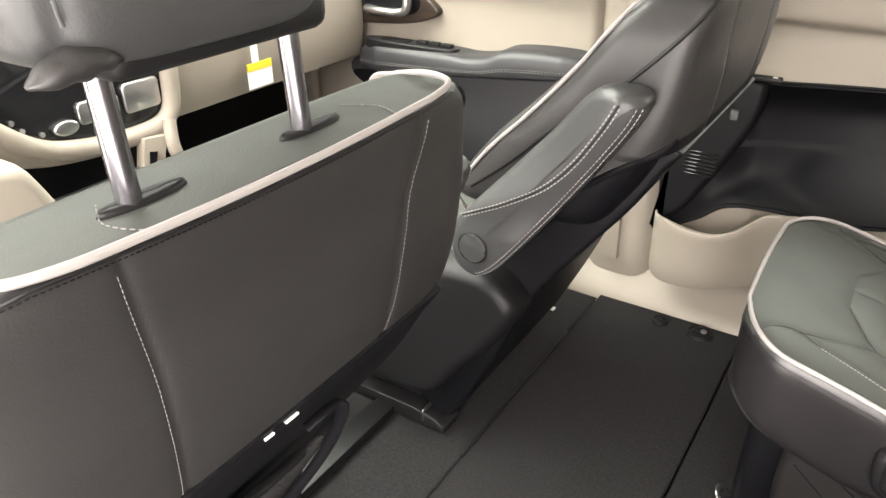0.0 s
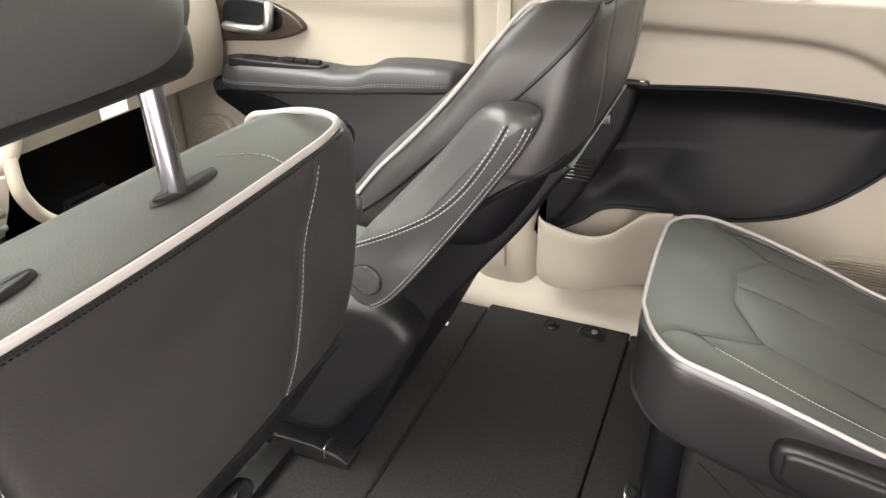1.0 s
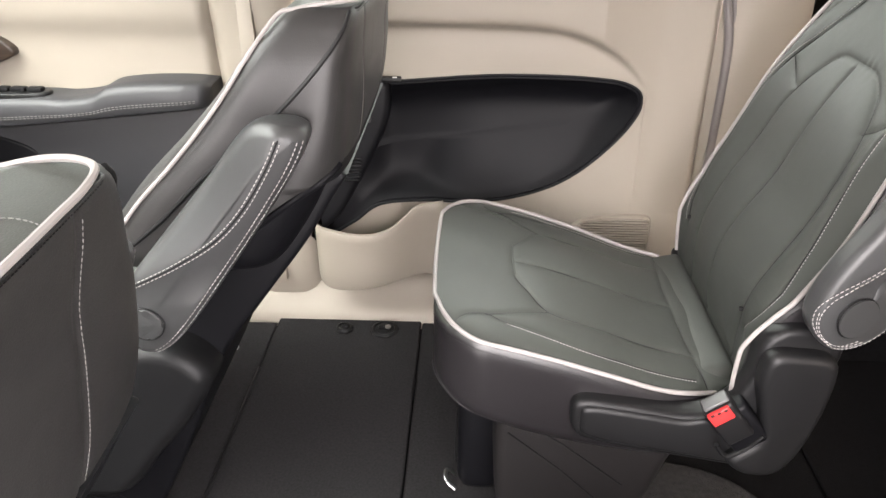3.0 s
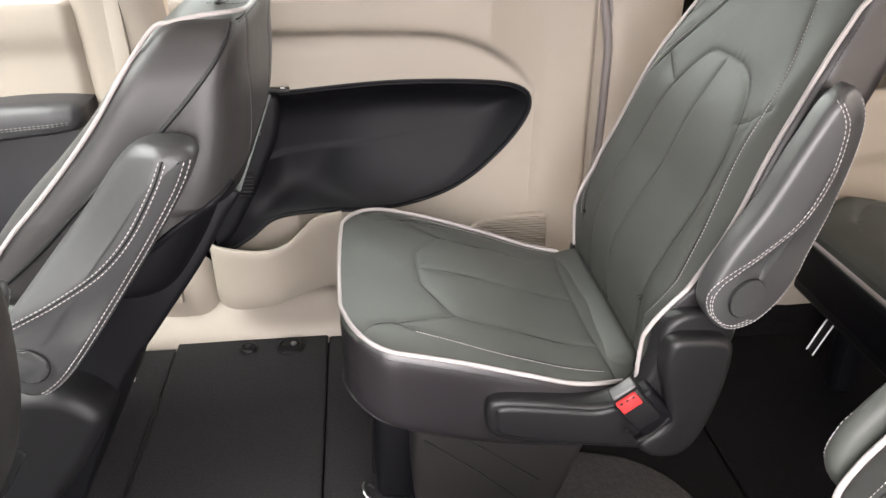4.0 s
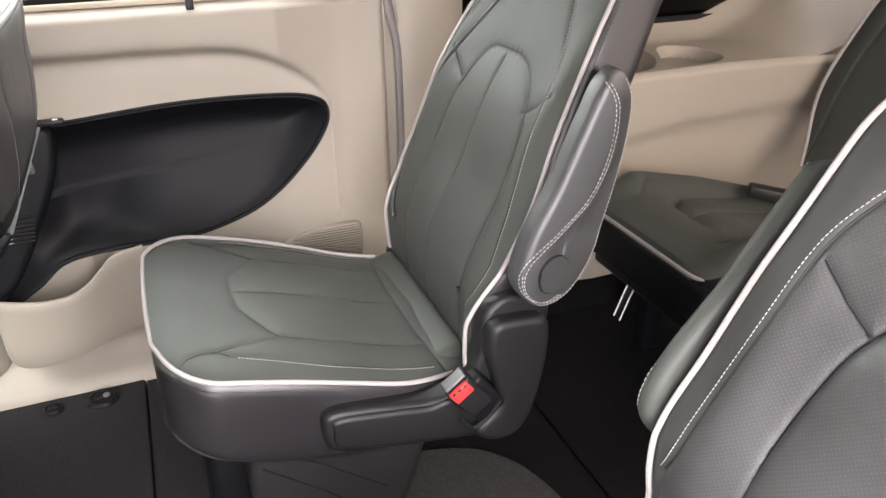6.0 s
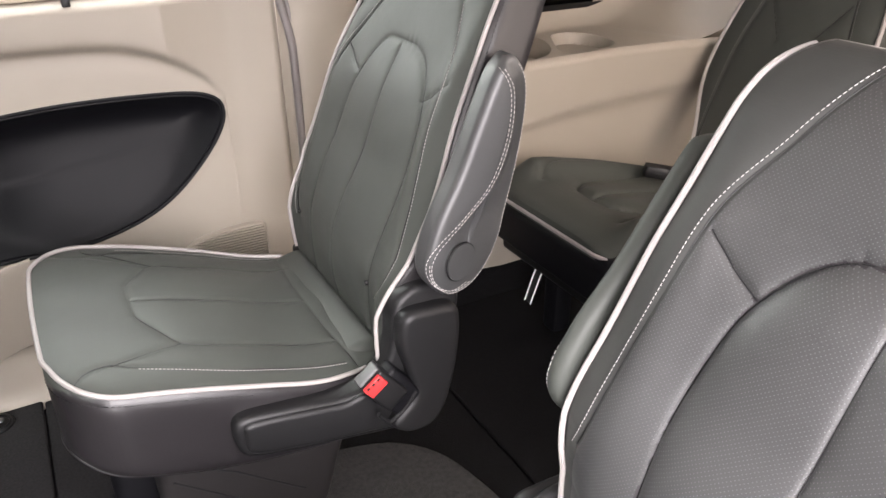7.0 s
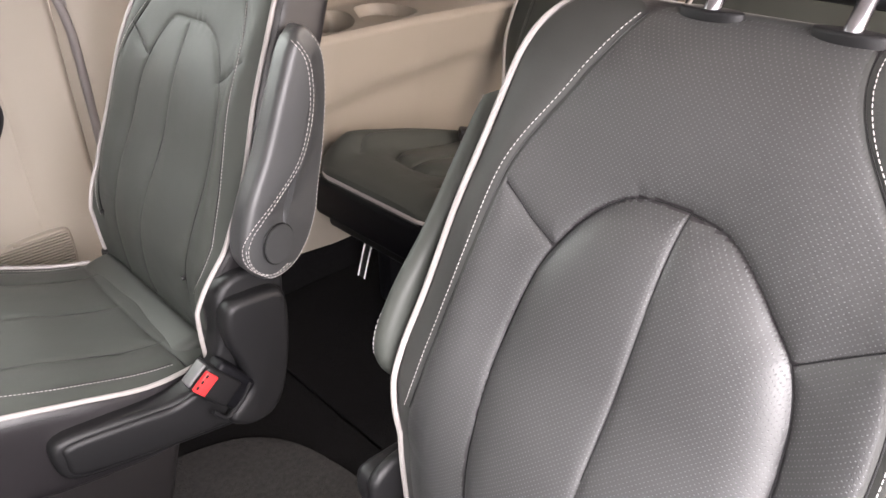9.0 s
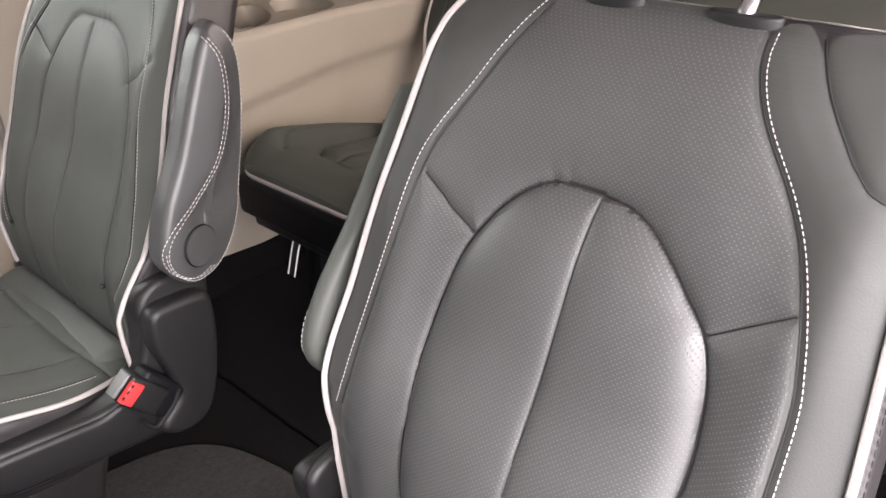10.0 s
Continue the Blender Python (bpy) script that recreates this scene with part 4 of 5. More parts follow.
    for sg in (1, -1):
        stitches("stitching", [cush.face(run[:30, 1], sg * (run[:30, 0] + 0.005), 0.001)], THREAD, seat)
    # the front edge falls back towards the wall side
    for ob in seat.children[before:]:
        for vert in ob.data.vertices:
            far = max(0.0, min(1.0, -side * vert.co.y / 0.2))
            vert.co.x += 0.055 * far**1.5 * max(0.0, min(1.0, (0.14 - vert.co.x) / 0.18))
    part("stud", disc_bm(0.006, 0.003, "y", (0.078, side * 0.2255, 0.277), 20, 0.001), LEATHER, seat)
    for y in (0.145, -0.145) if side < 0 else ():
        part("bolt", disc_bm(0.0036, 0.006, "x", (0.384, y, 0.40), 14, 0.001), BLACK, seat)
    # rolled flap between cushion and backrest
    q = smooth_outline([(0.334, 0.286), (0.345, 0.301), (0.370, 0.309), (0.392, 0.307), (0.400, 0.27), (0.36, 0.260)], 30)
    slab("rear_flap", q + (-0.002, -0.002), "y", -0.168, 0.19, 0.022, LEATHER, seat, "soft rolled leather flap", 8)
    part("hinge_cover", box_bm((0.045, 0.03, 0.07), 0.010, 3, at=(0.403, -side * 0.192, 0.275)), BLACK, seat, "black plastic hinge cover")
    # armrest beside the backrest, on the aisle
    q = smooth_outline([(0.458, 0.424), (0.500, 0.432), (0.536, 0.476), (0.562, 0.56), (0.576, 0.64), (0.577, 0.70), (0.556, 0.734), (0.522, 0.730), (0.496, 0.68), (0.462, 0.60), (0.428, 0.535), (0.412, 0.480), (0.424, 0.445)], 80)
    ca, sa = math.cos(radians(arm_turn)), math.sin(radians(arm_turn))
    q = np.array([(0.463 + (a - 0.463) * ca + (b - 0.478) * sa, 0.478 - (a - 0.463) * sa + (b - 0.478) * ca) for a, b in q])
    o2 = 0.236 + arm_out
    arm = slab("armrest", q, "y", side * 0.2405, side * o2, 0.012, ARM_LEATHER if side < 0 else LEATHER, seat, "padded leather armrest with double stitching", 7, 0.003)
    nrm = inward(q)
    i0 = int(np.argmax(q[:, 1]))
    walk_round = np.roll(q, -i0, 0)
    n2 = np.roll(nrm, -i0, 0)
    if walk_round[10, 0] < walk_round[0, 0]:
        walk_round, n2 = walk_round[::-1], n2[::-1]
    rear = slice(2, 50)
    mid = np.array(spline([(0.519, 0.728), (0.532, 0.698), (0.529, 0.641), (0.506, 0.583), (0.464, 0.54), (0.423, 0.503), (0.414, 0.474), (0.427, 0.449), (0.456, 0.436), (0.480, 0.440)], 70))
    mid = np.array([(0.463 + (a - 0.463) * ca + (b - 0.478) * sa, 0.478 - (a - 0.463) * sa + (b - 0.478) * ca) for a, b in mid])
    order = np.argsort(mid[:45, 1])
    # behind the double seam the armrest's edge band turns away
    def fold(x, z):
        off = np.maximum(0, x - np.interp(z, mid[:45][order, 1], mid[:45][order, 0]) - 0.004)
        return 0.026 * np.tanh(off * (0.30 + 0.60 * np.clip((z - 0.50) / 0.10, 0, 1)) / 0.026)
    for vert in arm.data.vertices:
        if side * vert.co.y > o2 - 0.03:
            vert.co.y -= side * float(fold(vert.co.x, vert.co.z))
    sink = float(fold(0.463, 0.478))
    turn = math.atan((float(fold(0.473, 0.478)) - float(fold(0.453, 0.478))) / 0.02)
    for nm, bm, mat in (("pivot_cap", disc_bm(0.026, 0.006, "y", (0, side * 0.0042, 0), 40, 0.002), ARM_LEATHER), ("groove", ring_bm(0.027, 0.0012, "y", (0, side * 0.0050, 0)), BLACK)):
        part(nm, bm, mat, arm).matrix_basis = Matrix.Translation((0.463, side * (o2 - sink), 0.478)) @ Matrix.Rotation(-side * turn, 4, "Z")
    for dx, dz in ((0, 0), (0.0058, -0.0022)):
        p = mid + (dx, dz)
        edge_off = seam_distance(p[:, 0], p[:, 1], [np.vstack([q, q[:1]])])
        yy = np.array([rim_at(o2, 0.012, max(0.001, e)) + (0.003 * min(1, (e - 0.012) / 0.018) if e > 0.012 else 0.0004) for e in edge_off])
        stitches("stitching", [np.column_stack([p[:, 0], side * (yy - fold(p[:, 0], p[:, 1])), p[:, 1]])], THREAD, arm, 0.0042, 0.002, 0.0006)
    for off in (0.0055,):
        y = rim_at(o2, 0.012, off)
        p = walk_round[rear] + n2[rear] * off
        stitches("stitching", [np.column_stack([p[:, 0], side * (y - fold(p[:, 0], p[:, 1])), p[:, 1]])], THREAD, arm, 0.0042, 0.002, 0.0006)
    # side shield with the buckle's slot
    q = smooth_outline([(0.158, 0.310), (0.147, 0.283), (0.160, 0.246), (0.22, 0.228), (0.30, 0.214), (0.40, 0.198), (0.440, 0.205), (0.462, 0.26), (0.473, 0.33), (0.484, 0.40), (0.474, 0.428), (0.44, 0.434), (0.405, 0.432), (0.380, 0.407), (0.376, 0.355), (0.35, 0.302), (0.30, 0.290), (0.22, 0.304)], 110)
    q = np.array([(a, 0.2 + (b - 0.2) * (drop if b > 0.2 else 1)) for a, b in q])
    shield = slab("side_shield", q, "y", side * (0.229 if side > 0 else 0.205), side * 0.2465, 0.010, BLACK, seat, "black plastic side shield", 5)
    q = smooth_outline([(0.168, 0.303), (0.159, 0.282), (0.168, 0.252), (0.24, 0.233), (0.33, 0.217), (0.40, 0.206), (0.420, 0.216), (0.395, 0.240), (0.355, 0.262), (0.333, 0.288), (0.30, 0.284), (0.25, 0.292)], 80)
    q = np.array([(a, 0.2 + (b - 0.2) * drop) for a, b in q])
    slab("raised_panel", q, "y", side * 0.238, side * 0.251, 0.009, BLACK, shield, "", 6)
    q = smooth_outline([(0.386, 0.405), (0.425, 0.409), (0.464, 0.402), (0.474, 0.376), (0.469, 0.31), (0.451, 0.238), (0.425, 0.206), (0.385, 0.207), (0.362, 0.232), (0.396, 0.268), (0.391, 0.31), (0.379, 0.36)], 90)
    q = np.array([(a, 0.2 + (b - 0.2) * drop) for a, b in q])
    slab("recliner_cover", q, "y", side * 0.235, side * 0.270, 0.012, BLACK, shield, "black plastic recliner cover", 6)
    q = np.array([(a, 0.2 + (b - 0.2) * drop) for a, b in spline([(0.340, 0.262), (0.352, 0.245), (0.362, 0.243), (0.382, 0.258), (0.399, 0.280)], 20)])
    tube("slot_rim", np.column_stack([q[:, 0], np.full(20, side * 0.268), q[:, 1]]), 0.0035, GREY_DARK, shield, sides=8)
    if side < 0:
        bk = thing("seat_belt_buckle", (x0, yc + side * 0.262, 0), "black belt buckle with red release button, in the seat's side shield", "buckle")
        tilt = Matrix.Rotation(radians(-38), 4, "Y") @ Matrix.Diagonal((0.76, 1, 0.78, 1))
        def put(o, at):
            o.matrix_basis = Matrix.Translation(at) @ tilt
            return o
        put(part("housing", box_bm((0.052, 0.034, 0.085), 0.006, 3, at=(0, 0, -0.036)), BLACK, bk), (0.331, 0, 0.327))
        put(part("head", box_bm((0.046, 0.020, 0.007), 0.003, 3), GREY_PLASTIC, bk, "grey buckle head"), (0.326, side * 0.004, 0.335))
        put(part("release_button", box_bm((0.040, 0.008, 0.026), 0.002, 2), RED, bk, "red release button"), (0.333, side * 0.017, 0.3215))
        for k in (-1, 0, 1):
            put(part("mark", box_bm((0.006, 0.001, 0.004)), BLACK, bk), (0.3285 + k * 0.009 * 0.83, side * 0.0213, 0.3285 + k * 0.009 * 0.56))
        slot = part("slot", box_bm((0.068, 0.03, 0.095), 0.008, 3, at=(0, 0, -0.050)), BLACK_SOFT, bk)
        slot.matrix_basis = Matrix.Translation((0.345, -side * 0.008, 0.318)) @ tilt
    # stand: leg, folded flap and frame
    part("leg", box_bm((0.075, 0.16, 0.27), 0.025, 4, at=(0.028, side * 0.04, 0.133)), BLACK_SOFT, seat, "black leg")
    tube("floor_latch", spline([(-0.014, side * 0.085, 0.004), (-0.026, side * 0.088, 0.018), (-0.030, side * 0.100, 0.020), (-0.026, side * 0.112, 0.014), (-0.012, side * 0.118, 0.003)], 20), 0.0036, SATIN, seat, "bright steel floor latch", flat=0.6)
    part("foot", box_bm((0.09, 0.14, 0.012), 0.004, 2, at=(0.03, side * -0.02, 0.003)), BLACK, seat)
    q = smooth_outline([(0.06, 0.24), (0.055, 0.03), (0.09, 0.004), (0.20, 0.004), (0.27, 0.03), (0.31, 0.14), (0.33, 0.235), (0.2, 0.25)], 50)
    slab("folded_flap", q, "y", side * 0.19, side * -0.19, 0.02, FLAP, seat, "dark leatherette flap under the cushion")
    for za, zb in ((0.235, 0.10), (0.20, 0.03)):
        tube("flap_seam", [(0.066, side * 0.1905, za), (0.15, side * 0.191, (za + zb) / 2 + 0.012), (0.245, side * 0.1905, zb)], 0.0018, BLACK, seat)
    return seat


middle_seat(0, 1.10, -1, "dark grey leather captain's chair with pale piping and raised armrest", 1.3, 0.016, crown=0.85, kick=0.022, slim=0.89)
middle_seat(0, 0.30, 1, "perforated dark leather captain's chair beside the open door", 2.0, 0.0, 0.030, 12, drop=0.62, wide=0.010, low=0.010, kick=-0.018, crown=0.814, skin=PERF, top_round=0.055, swell=0.0075)
head_restraint("head_restraint", (0.612, 0.302, 0.8135), "dark leather head restraint on chrome posts", 0.25, 0.14, 0.106, post=0.022, foot=0.028, oval=0.36, setback=0.055)
head_restraint("head_restraint", (0.660, 1.10, 0.845), "dark leather head restraint on chrome posts", 0.25, 0.14, 0.104, post=0.018, foot=0.028)


# ---- front seats ----
def front_seat(x0, yc, z0, side, label):
    seat = thing("front_seat", (x0, yc, z0), label, "seat", "front seats")
    s, inset = rounded(0.50, 0.816, 60, 0.03, 0.022)
    f = curve_at([0.38, 0.50, 0.59, 0.654, 0.712, 0.771, 0.80, 0.84], [-0.585, -0.49, -0.418, -0.353, -0.297, -0.249, -0.219, -0.190], s) + inset * 0.9
    rear = curve_at([0.38, 0.436, 0.533, 0.595, 0.648, 0.71, 0.752, 0.80, 0.84], [-0.305, -0.265, -0.195, -0.158, -0.139, -0.130, -0.128, -0.121, -0.120], s)
    rear = rear - 0.014 * np.clip((0.622 - s) / 0.006, 0, 1)
    w = curve_at([0.38, 0.6, 0.70, 0.76, 0.80, 0.84], [0.222, 0.240, 0.238, 0.230, 0.212, 0.192], s) - inset * 0.7
    back = Pad(s, f, w, rear - f - inset * 0.15, 6.0, "z")
    rs = [spline([(sg * 0.137, 0.815), (sg * 0.133, 0.79), (sg * 0.119, 0.745), (sg * 0.112, 0.70), (sg * 0.106, 0.65), (sg * 0.100, 0.61), (sg * 0.096, 0.5)], 24) for sg in (1, -1)]
    if side > 0:
        rs[1] = spline([(-0.121, 0.815), (-0.118, 0.79), (-0.110, 0.745), (-0.106, 0.70), (-0.102, 0.65), (-0.098, 0.61), (-0.096, 0.5)], 24)
    back.mesh("backrest", SEAT_BACK, seat, 170, 50, 24, 170, rear_seams=rs, groove=0.0016, groove_w=0.003)
    # below the cover's lower hem the rear is a black moulded shell
    back_cover = seat.children[0].data
    back_cover.materials.append(BLACK_SOFT)
    for p in back_cover.polygons:
        if p.center.z < np.interp(p.center.x, [-0.36, -0.324, -0.283, -0.224, -0.165, -0.145], [0.42, 0.471, 0.538, 0.591, 0.630, 0.645]) - (0 if side < 0 else 0.022):
            p.material_index = 1
    # upward faces of the collar are coloured paler, for the light they catch
    back_cover.materials.append(LEATHER)
    for p in back_cover.polygons:
        if p.center.z > 0.79 and p.normal.z > 0.72 and abs(p.center.y) < 0.178 and p.center.x > -0.26:
            p.material_index = 2
    hem = spline([(-0.324, 0.471), (-0.283, 0.538), (-0.224, 0.591), (-0.165, 0.630), (-0.150, 0.643)], 40) - (0, 0 if side < 0 else 0.022)
    for sg in (1, -1):
        tube("hem", back.side_point(hem[:, 1], hem[:, 0], sg, 0.0005), 0.0042, BLACK_SOFT, seat, "black hem of the cover")
    # piping runs up each front edge, back over the shoulder and across the rear of the top
    zz = np.linspace(0.47, 0.775, 30)
    ends = {}
    for sg in (1, -1):
        up = back.edge(zz, sg, 0.80, 0.002)
        ends[sg] = np.vstack([up, np.array([(-0.212, 0.190, 0.806), (-0.192, 0.189, 0.813), (-0.165, 0.189, 0.8185), (-0.142, 0.184, 0.8205), (-0.125, 0.171, 0.8205)]) * (1, sg, 1)])
    cross = np.array([(-0.1195, y, 0.8145 + 0.2 * y * y) for y in np.linspace(0.145, -0.145, 9)])
    path = spline(np.vstack([ends[1][:29:4], ends[1][-5:], cross, ends[-1][-5:][::-1], ends[-1][:29:4][::-1]]), 300)
    tube("piping", path, 0.0026, PIPING, seat, "pale piping")
    # a thin black line drawn as the shadow just below the piping
    under = np.array([(-0.1195, y, 0.8105 + 0.2 * y * y) for y in np.linspace(0.165, -0.165, 30)])
    under = np.vstack([[(-0.132, 0.184, 0.812), (-0.124, 0.176, 0.813)], under, [(-0.124, -0.176, 0.813), (-0.132, -0.184, 0.812)]])
    tube("welt", under, 0.0013, BLACK, seat)
    stitches("seam_stitching", [under + (-0.0002, 0, -0.0032)], BLACK_SOFT, seat, 0.0022, 0.0012, 0.00045)
    for line in rs:
        line = line[(line[:, 1] > 0.623) & (line[:, 1] < 0.803)]
        d_rear = np.interp(line[:, 1], s, f + (rear - f - inset * 0.15))
        stitches("stitching", [np.stack([d_rear - 0.0008 - 0.0 * line[:, 0], line[:, 0] + np.sign(line[0, 0]) * 0.004, line[:, 1]], 1)], GREY_THREAD, seat, 0.0022, 0.0016, 0.00035)
    # side seam sweeping forward from the shoulder
    sw = spline([(-0.131, 0.812), (-0.135, 0.798), (-0.148, 0.778), (-0.172, 0.750), (-0.200, 0.721), (-0.231, 0.693), (-0.295, 0.642), (-0.36, 0.580), (-0.42, 0.53)], 60)
    sw = back.side_point(sw[:, 1], sw[:, 0], side, 0.0008)
    tube("side_welt", sw, 0.0026, BLACK, seat)
    # top collar stitch lines
    for sg in (1, -1):
        stitches("stitching", [spline([(-0.170, sg * 0.098, 0.8163), (-0.150, sg * 0.109, 0.8165), (-0.136, sg * 0.108, 0.8165), (-0.123, sg * 0.102, 0.8165)], 30)], GREY_THREAD, seat, 0.0028, 0.0016, 0.0005)
    # lower rear shell, cushion and base
    q = smooth_outline([(-0.145, 0.621), (-0.165, 0.628), (-0.22, 0.60), (-0.30, 0.50), (-0.42, 0.42), (-0.50, 0.28), (-0.56, 0.10), (-0.50, 0.045), (-0.47, 0.06), (-0.40, 0.20), (-0.335, 0.345), (-0.268, 0.44), (-0.202, 0.53), (-0.164, 0.593)], 90)
    slab("lower_shell", q, "y", -0.196, 0.196, 0.008, BLACK_SOFT, seat, "black lower back panel")
    s2, in2 = rounded(-1.02, -0.45, 24, 0.05, 0.04)
    Pad(s2, -0.37 + 0.05 * (s2 + 1.02), 0.24 + 0 * s2 - in2, 0.13 + 0 * s2 - in2 * 0.5, 5, "x").mesh("cushion", LEATHER, seat, 40, 40, 8, 20)
    part("base", box_bm((0.40, 0.36, 0.20), 0.03, 3, at=(-0.74, 0, 0.13 - z0)), BLACK, seat)
    for y in (0.17, -0.17):
        part("track", box_bm((0.40, 0.05, 0.03), 0.006, 2, at=(-0.76, y, 0.012 - z0)), BLACK, seat, "black steel seat track")
    part("track_bracket", prism_bm([(-0.64, 0.004 - z0), (-0.49, 0.004 - z0), (-0.488, 0.018 - z0), (-0.51, 0.032 - z0), (-0.56, 0.038 - z0), (-0.64, 0.04 - z0)], "y", min(side * 0.15, side * 0.205), max(side * 0.15, side * 0.205), 0.004), BLACK, seat, "black steel bracket at the rear of the track")
    part("bracket_edge", box_bm((0.0035, 0.04, 0.026), 0.001, 1, at=(-0.534, side * 0.186, 0.030 - z0)), SATIN, seat, "bare steel edge")
    # recliner cover
    q = smooth_outline([(-0.42, 0.395), (-0.375, 0.388), (-0.342, 0.362), (-0.338, 0.335), (-0.38, 0.265), (-0.43, 0.205), (-0.470, 0.150), (-0.505, 0.125), (-0.59, 0.118), (-0.68, 0.13), (-0.70, 0.25), (-0.58, 0.35), (-0.48, 0.388)], 80)
    slab("recliner_cover", q, "y", side * 0.17, side * 0.252, 0.022, GREY_DARK, seat, "dark grey plastic recliner cover", 7)
    # armrest folded up along the backrest
    q = smooth_outline([(-0.196, 0.716), (-0.172, 0.708), (-0.172, 0.69), (-0.200, 0.641), (-0.274, 0.535), (-0.345, 0.444), (-0.385, 0.424), (-0.415, 0.45), (-0.412, 0.50), (-0.385, 0.535), (-0.292, 0.642), (-0.238, 0.705)], 90)
    arm = slab("armrest", q, "y", side * 0.238, side * 0.300, 0.016, ARM_LEATHER, seat, "folded-up leather armrest with double white stitching", 7, 0.003)
    part("pivot_cap", disc_bm(0.021, 0.006, "y", (-0.375, side * 0.303, 0.475), 36, 0.002), ARM_LEATHER, arm)
    part("groove", ring_bm(0.022, 0.0011, "y", (-0.375, side * 0.3045, 0.475)), BLACK, arm)
    nrm = inward(q)
    i0 = int(np.argmax(q[:, 0]))
    wr, n2 = np.roll(q, -i0, 0), np.roll(nrm, -i0, 0)
    if wr[10, 1] > wr[0, 1]:
        wr, n2 = wr[::-1], n2[::-1]
    mid = np.array(spline([(-0.395, 0.522), (-0.370, 0.534), (-0.330, 0.555), (-0.281, 0.587), (-0.244, 0.626), (-0.212, 0.676), (-0.197, 0.706)], 50))
    # above the double seam the pad falls away to its front edge, behind it a narrow band turns to the rear
    seam_s = mid[:, 0] + mid[:, 1]
    def fold(x, z):
        off = (x - np.interp(x + z, seam_s, mid[:, 0])) * 1.41
        blend = np.clip((z - 0.50) / 0.06, 0, 1)
        return (0.55 * np.maximum(0, -off - 0.002) + 0.26 * np.maximum(0, off - 0.004)) * blend
    for vert in arm.data.vertices:
        if side * vert.co.y > 0.27:
            vert.co.y -= side * float(fold(vert.co.x, vert.co.z))
    seam = np.column_stack([mid[:, 0] + 0.0027, np.full(50, side * 0.3026), mid[:, 1] - 0.0015])
    tube("seam", seam, 0.0011, BLACK, arm, sides=6)
    for dx, dz in ((0, 0), (0.0055, -0.003)):
        stitches("stitching", [np.column_stack([mid[:, 0] + dx, np.full(50, side * 0.3036), mid[:, 1] + dz])], THREAD, arm, 0.004, 0.0018, 0.0006)
    for off in (0.003, 0.008):
        yy = rim_at(0.300, 0.016, off)
        p = wr[0:40] + n2[0:40] * off
        stitches("stitching", [np.column_stack([p[:, 0], side * (yy - fold(p[:, 0], p[:, 1])), p[:, 1]])], THREAD, arm, 0.004, 0.0018, 0.0006)
    return seat


front_seat(0, 1.08, 0, -1, "dark leather front passenger seat, reclined, with armrest folded up")
front_seat(-0.100, 0.310, -0.022, 1, "dark leather driver's seat with pale piping, seen from behind")
head_restraint("head_restraint", (-0.255, 0.287, 0.794), "dark leather head restraint raised on chrome posts", -0.12, 0.098, 0.130, 0.22, 0.11, 0.078, 0.028, 0.26, cushion_y=-0.018, corner_seam=True)
head_restraint("head_restraint", (-0.155, 1.066, 0.816), "dark leather head restraint on chrome posts", -0.12, 0.128, 0.136, 0.22, 0.11, 0.062, 0.030, 0.25)


# ---- front door and dashboard ----
front_door = thing("door_2", (0, 0, 0), "beige front door trim with black armrest and wood handle bezel", "door", kind="structure")


def front_y(x, z):
    y = 1.520 - 0.015 / (1 + np.exp(-(z - 0.655) / 0.012))
    y = y + 0.05 * np.clip((z - 0.725) / 0.02, 0, 1) ** 2 + 0.02 * np.clip((x + 0.525) / 0.015, 0, 1) ** 2
    return y - 0.02 * np.clip((0.30 - z) / 0.25, 0, 1)


sheet("panel", np.linspace(-1.55, -0.508, 120), np.linspace(0.09, 0.748, 100), front_y, "y", BEIGE, front_door, "beige soft door panel")
# black lower panel with a scoop under the armrest
q = smooth_outline([(-1.17, 0.44), (-1.10, 0.39), (-1.03, 0.345), (-0.95, 0.31), (-0.86, 0.27), (-0.76, 0.25), (-0.60, 0.245), (-0.515, 0.25), (-0.512, 0.50), (-0.60, 0.515), (-0.80, 0.50), (-1.0, 0.49), (-1.14, 0.48)], 80)
slab("lower_panel", q, "y", 1.55, 1.488, 0.012, BLACK_PAD, front_door, "dark padded panel under the armrest")
q = smooth_outline([(-1.16, 0.44), (-1.10, 0.398), (-1.03, 0.370), (-0.93, 0.372), (-0.90, 0.40), (-0.95, 0.430), (-1.05, 0.450)], 50)
slab("scoop", q, "y", 1.52, 1.484, 0.006, BLACK_SOFT, front_door, "black scooped grip")
# armrest: rises towards the rear, its front holds the switches
xs = np.linspace(-1.135, -0.508, 90)
top = np.interp(xs, *np.array(spline([(-1.15, 0.488), (-1.11, 0.512), (-1.05, 0.527), (-0.86, 0.532), (-0.80, 0.530), (-0.74, 0.538), (-0.70, 0.556), (-0.62, 0.564), (-0.53, 0.563), (-0.505, 0.552)], 80)).T)
low = np.interp(xs, [-1.15, -1.09, -0.9, -0.66, -0.5], [0.470, 0.458, 0.472, 0.498, 0.515])
face = np.interp(xs, [-1.14, -1.11, -1.05, -0.56, -0.52, -0.505], [1.50, 1.462, 1.440, 1.436, 1.446, 1.47])
prof = [(0.07, 0.0), (0.012, 0.0), (0.0, 0.12), (-0.003, 0.3), (-0.002, 0.5), (0.0, 0.72), (0.006, 0.9), (0.018, 0.985), (0.035, 1.0), (0.09, 0.99)]
v = np.vstack([np.stack([xs, face + dy, low + (top - low) * u], 1) for dy, u in prof])
c = len(xs)
